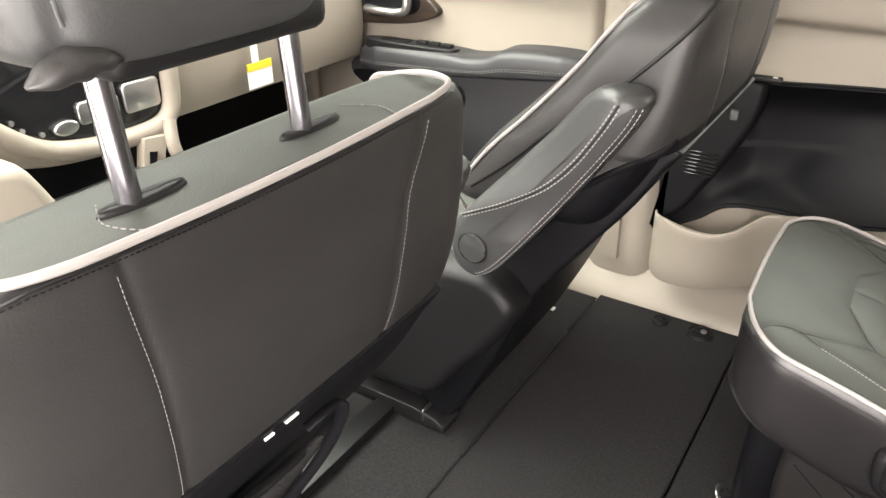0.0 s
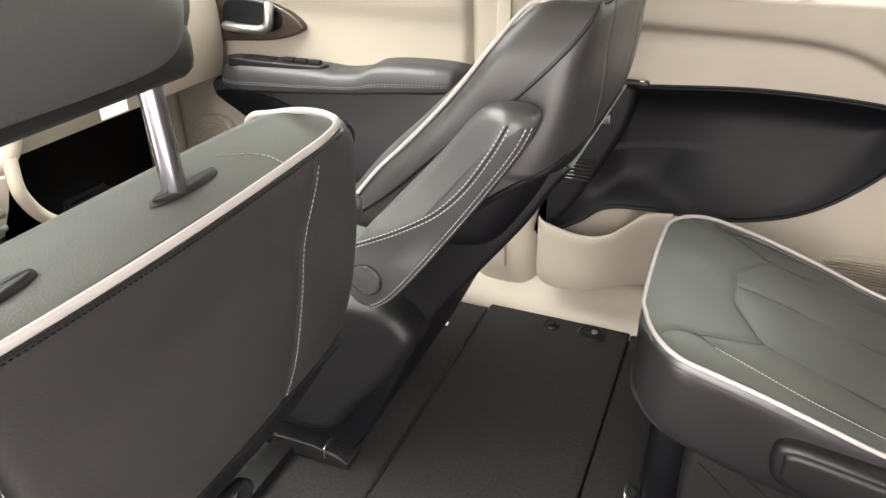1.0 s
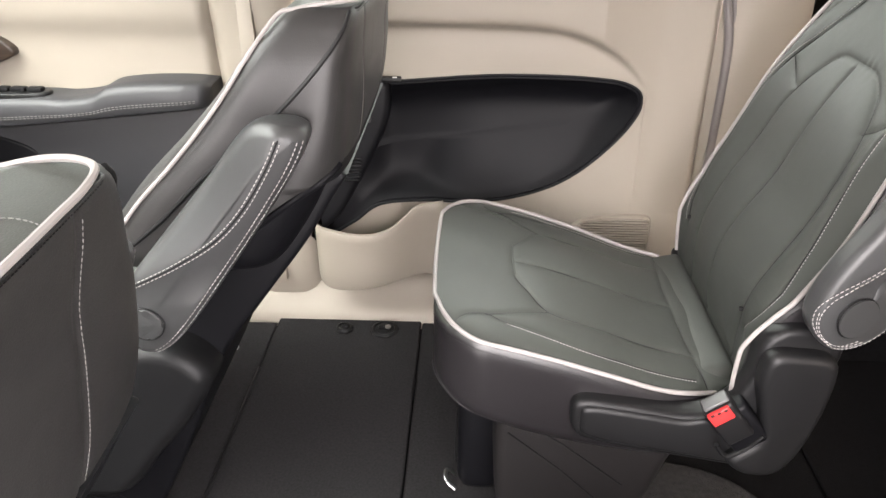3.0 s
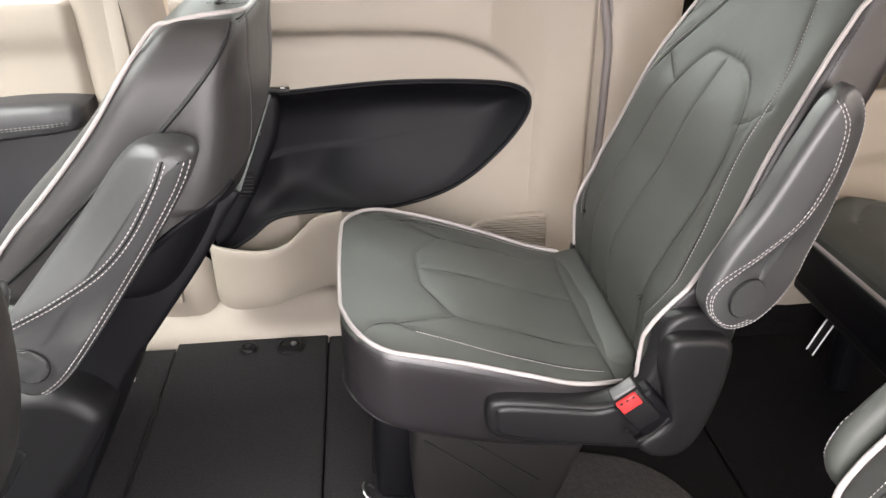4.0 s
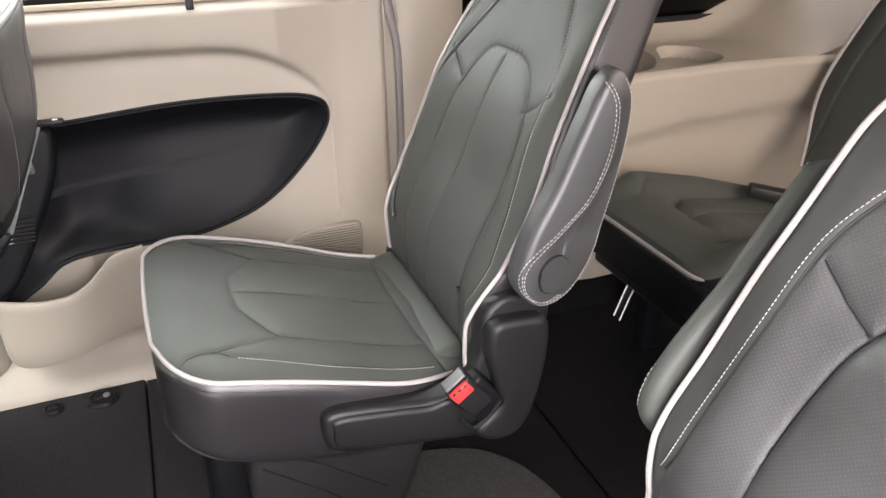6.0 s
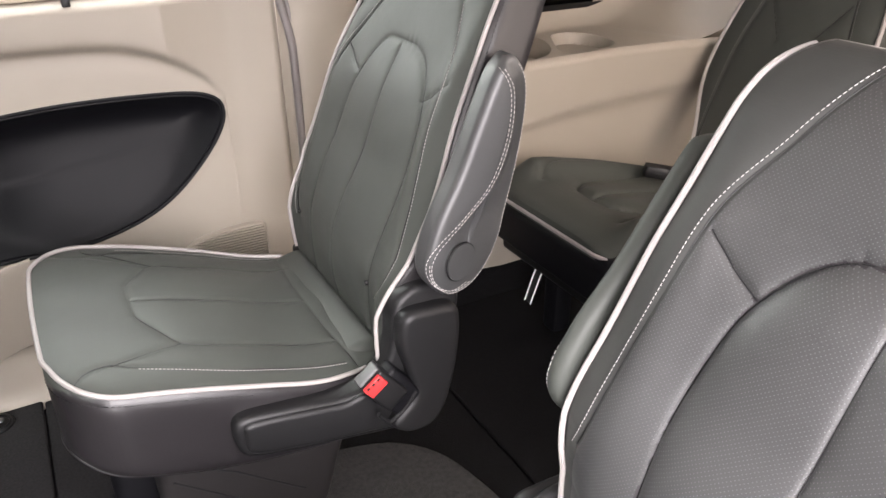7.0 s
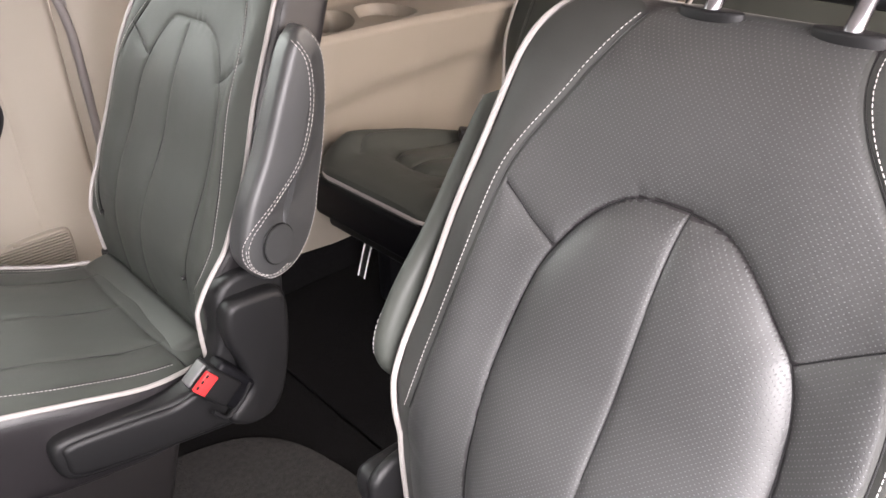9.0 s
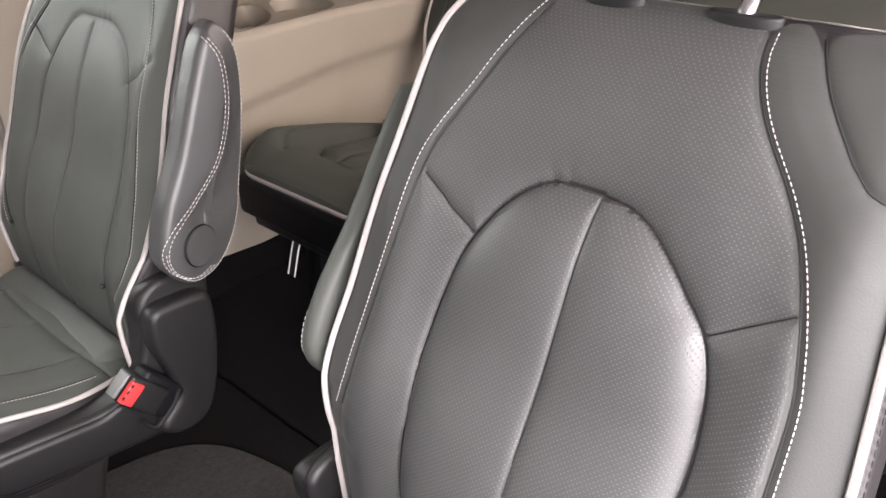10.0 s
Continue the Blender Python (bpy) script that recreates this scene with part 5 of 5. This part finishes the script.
f = [(k * c + i, k * c + i + 1, (k + 1) * c + i + 1, (k + 1) * c + i) for k in range(len(prof) - 1) for i in range(c - 1)]
f += [tuple(k * c for k in range(len(prof))), tuple(k * c + c - 1 for k in range(len(prof)))]
arm = mesh_part("armrest", v, f, BLACK_PAD, front_door, "dark leather door armrest with a stitched seam")
for u in (0.33, 0.40):
    stitches("stitching", [np.stack([xs[3:-3], face[3:-3] - 0.0035, (low + (top - low) * u)[3:-3]], 1)], GREY_THREAD, arm, 0.006, 0.002, 0.0008)
q = smooth_outline([(-1.07, 1.452), (-1.07, 1.495), (-0.86, 1.498), (-0.835, 1.48), (-0.86, 1.455)], 40)
plate = slab("switch_plate", q, "z", 0.515, 0.538, 0.004, BLACK, front_door, "black window switch plate")
for k in range(3):
    part("switch", box_bm((0.030, 0.018, 0.010), 0.003, 2, at=(-0.93 + k * 0.034, 1.475, 0.541)), GREY_DARK, plate)
part("recess", box_bm((0.08, 0.022, 0.004), 0.001, 1, at=(-1.005, 1.473, 0.5385)), BLACK_SOFT, plate)
# wood bezel with the chrome pull
q = smooth_outline([(-1.19, 0.60), (-1.18, 0.562), (-1.06, 0.566), (-0.97, 0.577), (-0.91, 0.597), (-0.905, 0.615), (-0.95, 0.645), (-1.02, 0.662), (-1.17, 0.668)], 70)
bezel = slab("handle_bezel", q, "y", 1.53, 1.500, 0.005, WOOD, front_door, "dark wood veneer bezel")
q = smooth_outline([(-1.11, 0.586), (-1.03, 0.588), (-0.965, 0.602), (-0.955, 0.635), (-0.99, 0.655), (-1.10, 0.655)], 40)
slab("cup", q, "y", 1.51, 1.497, 0.003, BLACK_SOFT, bezel, "black hollow behind the pull")
grip = [(-1.105, 1.492, 0.600), (-1.06, 1.480, 0.600), (-1.00, 1.476, 0.602), (-0.978, 1.477, 0.612), (-0.974, 1.480, 0.640), (-0.978, 1.490, 0.655)]
tube("door_pull", spline(grip, 40), 0.013, SATIN, bezel, "satin silver door pull", sides=12, flat=0.8)
q = smooth_outline([(-1.275, 0.30), (-1.244, 0.353), (-1.194, 0.371), (-1.147, 0.354), (-1.131, 0.298), (-1.147, 0.255), (-1.19, 0.20), (-1.25, 0.16), (-1.285, 0.22)], 50)
spk = slab("speaker_grille", q, "y", 1.53, 1.497, 0.004, BEIGE, front_door, "beige speaker grille", 3)
for k in range(32):
    z = 0.165 + k * 0.0065
    row = np.linspace(-1.30, -1.1, 160)
    hit = row[inside(row, np.full(160, z), q)]
    if len(hit) > 16:
        part("slat", box_bm((hit[-1] - hit[0] - 0.01, 0.006, 0.003), at=((hit[0] + hit[-1]) / 2, 1.4955, z)), BEIGE, spk)

# dashboard with glovebox, centre stack and console
dash = thing("dashboard", (0, 0, 0), "beige dashboard with black centre stack and silver controls", "dashboard", kind="structure")
q = smooth_outline([(-1.16, 0.475), (-1.135, 0.49), (-1.12, 0.58), (-1.14, 0.70), (-1.25, 0.78), (-1.5, 0.80), (-1.5, 0.48), (-1.3, 0.47)], 50)
slab("glovebox", q, "y", 0.905, 1.50, 0.012, BEIGE, dash, "beige glovebox front")
# unseen slab over the dashboard, added to keep light off the console
part("dash_top", box_bm((0.48, 1.66, 0.06), 0.025, 4, at=(-1.50, 0.68, 0.80)), BLACK_SOFT, dash, "black soft dashboard top, out of view")
part("footwell", box_bm((0.02, 0.62, 0.50), 0.002, at=(-1.42, 1.20, 0.24)), BLACK_SOFT, dash)
part("kick_panel", box_bm((0.26, 0.03, 0.50), 0.012, 3, at=(-1.43, 1.505, 0.26)), BEIGE, dash)
part("stack", box_bm((0.25, 0.36, 0.20), 0.02, 3, at=(-1.25, 0.70, 0.62)), BLACK_GLOSS, dash, "gloss black centre stack")
rim = spline([(-1.08, 0.50, 0.62), (-1.085, 0.555, 0.565), (-1.09, 0.60, 0.530), (-1.095, 0.65, 0.508), (-1.10, 0.74, 0.492), (-1.10, 0.83, 0.492), (-1.10, 0.868, 0.508), (-1.10, 0.882, 0.545), (-1.10, 0.885, 0.62), (-1.12, 0.885, 0.70)], 80)
tube("stack_rim", rim, 0.017, BEIGE, dash, "beige rim round the controls", sides=14)
q = [(p[1], p[2]) for p in rim[4:-4]] + [(0.70, 0.66)]
part("control_panel", prism_bm(q, "x", -1.125, -1.11), BLACK_GLOSS, dash, "gloss black control panel")
q = [(0.668 + 0.023 * math.cos(a), 0.541 + 0.013 * math.sin(a)) for a in np.linspace(0, 2 * math.pi, 32, endpoint=False)]
slab("dial", q, "x", -1.112, -1.098, 0.004, SATIN, dash, "silver oval dial", 4)
for y, z in ((0.627, 0.541), (0.597, 0.556), (0.584, 0.573)):
    part("key", disc_bm(0.0045, 0.006, "x", (-1.106, y, z), 16, 0.001), SATIN, dash, "small silver key")
part("stack_bracket", prism_bm([(0.790, 0.488), (0.842, 0.482), (0.822, 0.43), (0.803, 0.388), (0.784, 0.384), (0.776, 0.43)], "x", -1.10, -1.075, 0.004), BEIGE, dash, "beige bracket under the controls")
part("bracket_slot", prism_bm([(0.795, 0.462), (0.811, 0.458), (0.801, 0.428), (0.788, 0.426)], "x", -1.076, -1.073), BLACK_SOFT, dash, "dark slot")
for y0, y1, z0, z1 in ((0.695, 0.775, 0.535, 0.575), (0.785, 0.862, 0.530, 0.585)):
    q = rounded_rect(y0, y1, z0, z1, 0.010)
    slab("control_button", q, "x", -1.112, -1.102, 0.004, SATIN, dash, "silver control button", 3)
tube("stack_leg", spline([(-1.06, 0.838, 0.515), (-1.05, 0.830, 0.47), (-1.05, 0.840, 0.438), (-1.05, 0.858, 0.408), (-1.05, 0.888, 0.378), (-1.05, 0.935, 0.352), (-1.05, 1.00, 0.335)], 36), 0.012, BEIGE, dash, "beige curved brace", sides=12)
slab("under_rim", smooth_outline([(0.50, 0.53), (0.62, 0.485), (0.76, 0.468), (0.855, 0.47), (0.865, 0.495), (0.74, 0.50), (0.62, 0.525), (0.52, 0.57)], 40), "x", -1.16, -1.105, 0.006, BEIGE, dash, "", 3)
part("lower_stack", box_bm((0.1, 0.42, 0.30), 0.01, 2, at=(-1.25, 0.68, 0.33)), BLACK_SOFT, dash)
for z, h in ((0.430, 0.016), (0.402, 0.012)):
    part("tray_strip", box_bm((0.02, 0.30, h), 0.004, 2, at=(-1.08, 0.66, z)), SATIN, dash, "grey tray strip")
pack = thing("footwell_pack", (-1.30, 1.135, 0), "black plastic-wrapped pack lying in the footwell", "pack")
bm = box_bm((0.12, 0.15, 0.30), 0.03, 4, at=(0, 0, 0.148))
rng = random.Random(5)
for vert in bm.verts:
    vert.co += Vector((rng.uniform(-1, 1), rng.uniform(-1, 1), rng.uniform(-1, 1) if vert.co.z > 0.03 else 0)) * 0.004
part("wrap", bm, BLACK_GLOSS, pack, smooth=False)
console = thing("centre_console", (0, 0, 0), "beige centre console between the front seats, partly hidden", "console", kind="structure")
q = smooth_outline([(0.335, 0.575), (0.38, 0.594), (0.43, 0.597), (0.46, 0.594), (0.479, 0.584), (0.495, 0.556), (0.516, 0.513), (0.546, 0.468), (0.556, 0.40), (0.556, 0.20), (0.553, 0.03), (0.34, 0.03), (0.33, 0.20), (0.33, 0.45)], 90)
slab("body", q, "x", -1.06, -0.88, 0.02, BEIGE, console, "", 6)
tag = thing("hang_tag", (-1.105, 1.115, 0), "white paper tag with yellow band hanging on the glovebox", "tag")
part("strip", box_bm((0.002, 0.018, 0.075), at=(0, -0.008, 0.588)), WHITE, tag)
part("card", box_bm((0.002, 0.070, 0.040), at=(0.001, 0, 0.520)), WHITE, tag)
part("band", box_bm((0.002, 0.070, 0.016), at=(0.002, 0, 0.545)), YELLOW, tag, "yellow band")

# under and behind the driver's seat
rail = thing("seat_rail", (0, 0, 0), "dark steel rail on the carpet behind the driver's seat", "rail")
part("rail", prism_bm([(-0.66, 0.60), (-0.60, 0.60), (-0.60, 0.93), (-0.64, 0.93)], "z", 0.0, 0.022, 0.005), BLACK, rail)
part("end_cap", box_bm((0.05, 0.05, 0.03), 0.008, 3, at=(-0.62, 0.905, 0.016)), GREY_DARK, rail)
flap = thing("seat_flap", (0, 0, 0), "grey carpeted flap hanging behind the driver's seat", "flap")
bm = prism_bm([(0.14, 0.470), (0.394, 0.472), (0.408, 0.456), (0.388, 0.40), (0.362, 0.30), (0.14, 0.30)], "x", -0.306, -0.299, 0.002)
for vert in bm.verts:
    vert.co.x -= (0.49 - vert.co.z) * 0.55
part("board", bm, CARPET_MAT, flap)
part("hem", box_bm((0.010, 0.20, 0.008), 0.003, 2, at=(-0.312, 0.27, 0.471)), BLACK, flap)
for y, w in ((0.304, 0.013), (0.281, 0.009)):
    part("label", box_bm((0.002, w, 0.0014), at=(-0.2475, y, 0.592)), WHITE, flap, "small white tag")
loop = spline([(-0.268, 0.335, 0.548), (-0.262, 0.352, 0.556), (-0.262, 0.372, 0.553), (-0.270, 0.382, 0.530), (-0.30, 0.392, 0.47), (-0.34, 0.390, 0.40), (-0.42, 0.375, 0.27)], 40)
tube("loop", loop, 0.0055, BLACK_SOFT, flap, "black webbing loop", flat=0.35)
belt = thing("belt_anchor", (0, 0, 0), "short black strap with pale label under the seat", "strap")
tube("strap", spline([(-0.42, 0.50, 0.46), (-0.46, 0.53, 0.36), (-0.52, 0.54, 0.20), (-0.55, 0.54, 0.01)], 20), 0.014, BLACK, belt, flat=0.25)
part("label", box_bm((0.03, 0.012, 0.003), at=(-0.51, 1.36, 0.006)), WHITE, belt)


# ---- third row and rear quarter ----
quarter = thing("wall_quarter", (0, 0, 0), "beige rear quarter trim with a shelf and cup holders", "trim", kind="structure")


def quarter_y(x, z):
    """Inner face of the quarter trim below its shelf."""
    edge = np.interp(x, [0.6, 0.8, 0.9, 1.15, 1.30, 1.45, 2.3], [1.38, 1.30, 1.285, 1.290, 1.275, 1.25, 1.23])
    y = edge + 0.055 * np.clip((0.585 - z) / 0.40, 0, 1)
    crease = np.interp(x, [0.6, 1.03, 1.5, 2.3], [0.40, 0.455, 0.485, 0.49])
    y = y + 0.014 / (1 + np.exp((z - crease) / 0.008))
    y = y + 0.015 * np.clip((z - 0.572) / 0.016, 0, 1) ** 2
    return y


# closes the gap below the side panel, in the darkened carpet colour
part("toe_strip", box_bm((1.64, 0.03, 0.14), 0.004, 2, at=(1.43, 1.405, 0.045)), CARPET_SHADED, quarter, "black strip along the foot of the side panel")
sheet("side_panel", np.linspace(0.61, 2.25, 150), np.linspace(0.095, 0.588, 120), quarter_y, "y", BEIGE, quarter, "beige moulded side panel")


CUP = smooth_outline([(1.031, 1.492), (1.050, 1.452), (1.018, 1.375), (0.975, 1.328), (0.938, 1.312), (0.908, 1.318), (0.912, 1.36), (0.935, 1.40), (0.98, 1.46)], 50)
BIN = smooth_outline([(1.10, 1.478), (1.15, 1.483), (1.183, 1.44), (1.180, 1.36), (1.135, 1.322), (1.065, 1.318), (1.022, 1.324), (1.030, 1.36), (1.055, 1.41)], 60)


def shelf_z(x, y):
    z = 0.588 + 0.0 * x
    for rim, deep in ((CUP, 0.045), (BIN, 0.026)):
        d = seam_distance(x, y, [np.vstack([rim, rim[:1]])])
        z = z - np.where(inside(x, y, rim), deep * np.clip(d / 0.005, 0, 1), 0)
    # rises to the window and to the rear post
    z = z + 0.04 * np.clip((y - 1.50) / 0.06, 0, 1) ** 2
    z = z + 0.30 * np.clip((x - 1.27 - 0.4 * (1.5 - y)) / 0.35, 0, 1) ** 1.6
    return z


a = np.linspace(0.61, 1.9, 480)
aa = a[:, None] * np.ones(110)[None]
near = np.interp(a, [0.6, 0.8, 0.9, 1.15, 1.30, 1.45, 2.3], [1.38, 1.30, 1.285, 1.290, 1.275, 1.25, 1.23]) + 0.014
bb = near[:, None] + (1.565 - near)[:, None] * np.linspace(0, 1, 110)[None]
v = np.stack([aa, bb, shelf_z(aa, bb)], -1).reshape(-1, 3)
i, j = np.meshgrid(np.arange(479), np.arange(109), indexing="ij")
f = np.stack([i * 110 + j, i * 110 + j + 1, (i + 1) * 110 + j + 1, (i + 1) * 110 + j], -1).reshape(-1, 4).tolist()
mesh_part("shelf", v, f, BEIGE, quarter, "beige shelf with a cup holder and an open bin")
part("rear_post", box_bm((0.62, 0.22, 0.80), 0.07, 6, at=(1.88, 1.53, 0.88)), BEIGE, quarter)


def third_seat(yc, half, label):
    seat = thing("third_row_seat", (0, yc, 0), label, "seat", "third-row seats")
    s, inset = rounded(0.790, 1.36, 40, 0.060, 0.03)
    top = curve_at([0.78, 0.81, 0.88, 1.0, 1.2, 1.38], [0.362, 0.378, 0.388, 0.368, 0.328, 0.300], s)
    wide = curve_at([0.78, 0.86, 0.95, 1.05, 1.2, 1.38], [half, half, half - 0.008, half - 0.025, half - 0.07, half - 0.10], s)
    cush = Pad(s, -top, wide - inset, curve_at([0.78, 1.38], [0.10, 0.10], s), 5.0, "x", lambda y, q: -0.034 * np.exp(-(((np.abs(y) - np.interp(q, s, wide) + 0.030) / 0.045) ** 2)) * np.clip((q - 0.80) / 0.07, 0, 1) * np.clip(1.3 - (q - 0.9) / 0.5, 0.3, 1))
    a = half - 0.045
    run = spline([(a - 0.055, 1.30), (a - 0.02, 1.12), (a, 0.98), (a, 0.915), (a - 0.012, 0.885), (a - 0.035, 0.862)], 40)
    hexa = np.array([(0.085, 1.30), (0.088, 0.955), (0.082, 0.935), (0.060, 0.905), (0.045, 0.896), (0.0, 0.892)])
    seams = mirror_lines([run, hexa]) + [np.array([(0, 0.892), (0, 1.30)])]
    pad3 = cush.mesh("cushion", LEATHER, seat, 150, 150, 10, 20, seams, groove=0.0042, groove_w=0.004, broad=1.2, panel=np.vstack([hexa, (hexa * (-1, 1))[::-1]]), swell=0.012)
    cush.seam_threads(seat, BLACK, 0.0010)
    two_tone(pad3, cush, BLACK_SOFT, 0.62)
    for sg in (1, -1):
        stitches("stitching", [cush.face(run[2:34, 1], sg * (run[2:34, 0] + 0.006), 0.001)], GREY_THREAD, seat)
    xs = np.r_[np.linspace(0.95, 0.86, 10), cush.s[cush.s < 0.85][::-1]]
    e = cush.edge(xs, 1, 0.80, 0.001)
    e[:, 2] = np.minimum(e[:, 2], np.interp(e[:, 0], [0.79, 0.86, 1.3], [0.352, 0.366, 0.34]))
    tube("piping", resample(np.vstack([e, e[::-1] * (1, -1, 1)]), 140), 0.0042, PIPING, seat, "pale piping")
    part("front_panel", box_bm((0.05, half * 1.86, 0.085), 0.012, 3, at=(0.8085, 0, 0.302)), BLACK_SOFT, seat, "black panel under the cushion")
    part("cross_bar", box_bm((0.05, half * 1.80, 0.045), 0.01, 3, at=(0.835, 0, 0.245)), BLACK, seat, "black steel cross bar")
    for y in (half * 0.75, -half * 0.75):
        part("leg", box_bm((0.05, 0.05, 0.25), 0.012, 2, at=(0.95, y, 0.115)), BLACK_SOFT, seat)
    s, inset = rounded(0.36, 0.90, 40, 0.02, 0.03)
    f = 1.265 + 0.42 * (s - 0.36) + inset
    back = Pad(s, f, curve_at([0.36, 0.42, 0.53, 0.66, 0.80, 0.90], [half - 0.070, half - 0.050, half - 0.012, half - 0.025, half - 0.062, half - 0.095], s) - inset * 0.6, 0.12 + 0 * s - inset * 1.5, 6, "z")
    b = spline([(half - 0.14, 0.88), (half - 0.10, 0.70), (half - 0.075, 0.58), (half - 0.075, 0.40)], 24)
    seams = mirror_lines([b, np.array([(half - 0.105, 0.70), (half - 0.16, 0.62)])])
    back.mesh("backrest", LEATHER, seat, 110, 120, 12, 30, seams, groove=0.0025, groove_w=0.004)
    back.seam_threads(seat, BLACK, 0.0010)
    zz = np.linspace(0.38, 0.87, 40)
    for sg in (1, -1):
        tube("piping", back.edge(zz, sg, 0.82, 0.002), 0.0042, PIPING, seat, "pale piping")
        stitches("stitching", [back.face(b[:, 1], sg * (b[:, 0] + 0.006), 0.001)], GREY_THREAD, seat)
    return seat


third_seat(1.054, 0.196, "dark grey leather third-row seat with pale piping, wall side")
third_seat(0.455, 0.395, "dark grey leather third-row seat with pale piping, near side")
strap = thing("pull_strap", (0, 0, 0), "black pull strap with pale edges hanging under the third row", "strap")
p = spline([(0.822, 1.105, 0.232), (0.818, 1.112, 0.205), (0.815, 1.128, 0.150), (0.815, 1.132, 0.138)], 16)
tube("webbing", p, 0.011, BLACK, strap, flat=0.15)
for dy in (-0.010, 0.010):
    tube("edge", p + (-0.002, dy, 0), 0.0016, WHITE, strap)
bk = thing("belt_buckle", (1.115, 1.10, 0.376), "black belt buckle with pale webbing on the third-row cushion", "buckle")
o = part("buckle", box_bm((0.075, 0.030, 0.026), 0.006, 2), BLACK, bk)
o.rotation_euler = (0, radians(8), radians(-35))
for k in range(2):
    tube("webbing", spline([(0.04, -0.02 + k * 0.012, 0.002), (0.07, -0.045 + k * 0.012, 0.022 + 0.01 * k), (0.12, -0.07 + k * 0.012, 0.015)], 14), 0.012, PIPING, bk, "pale webbing", flat=0.2)
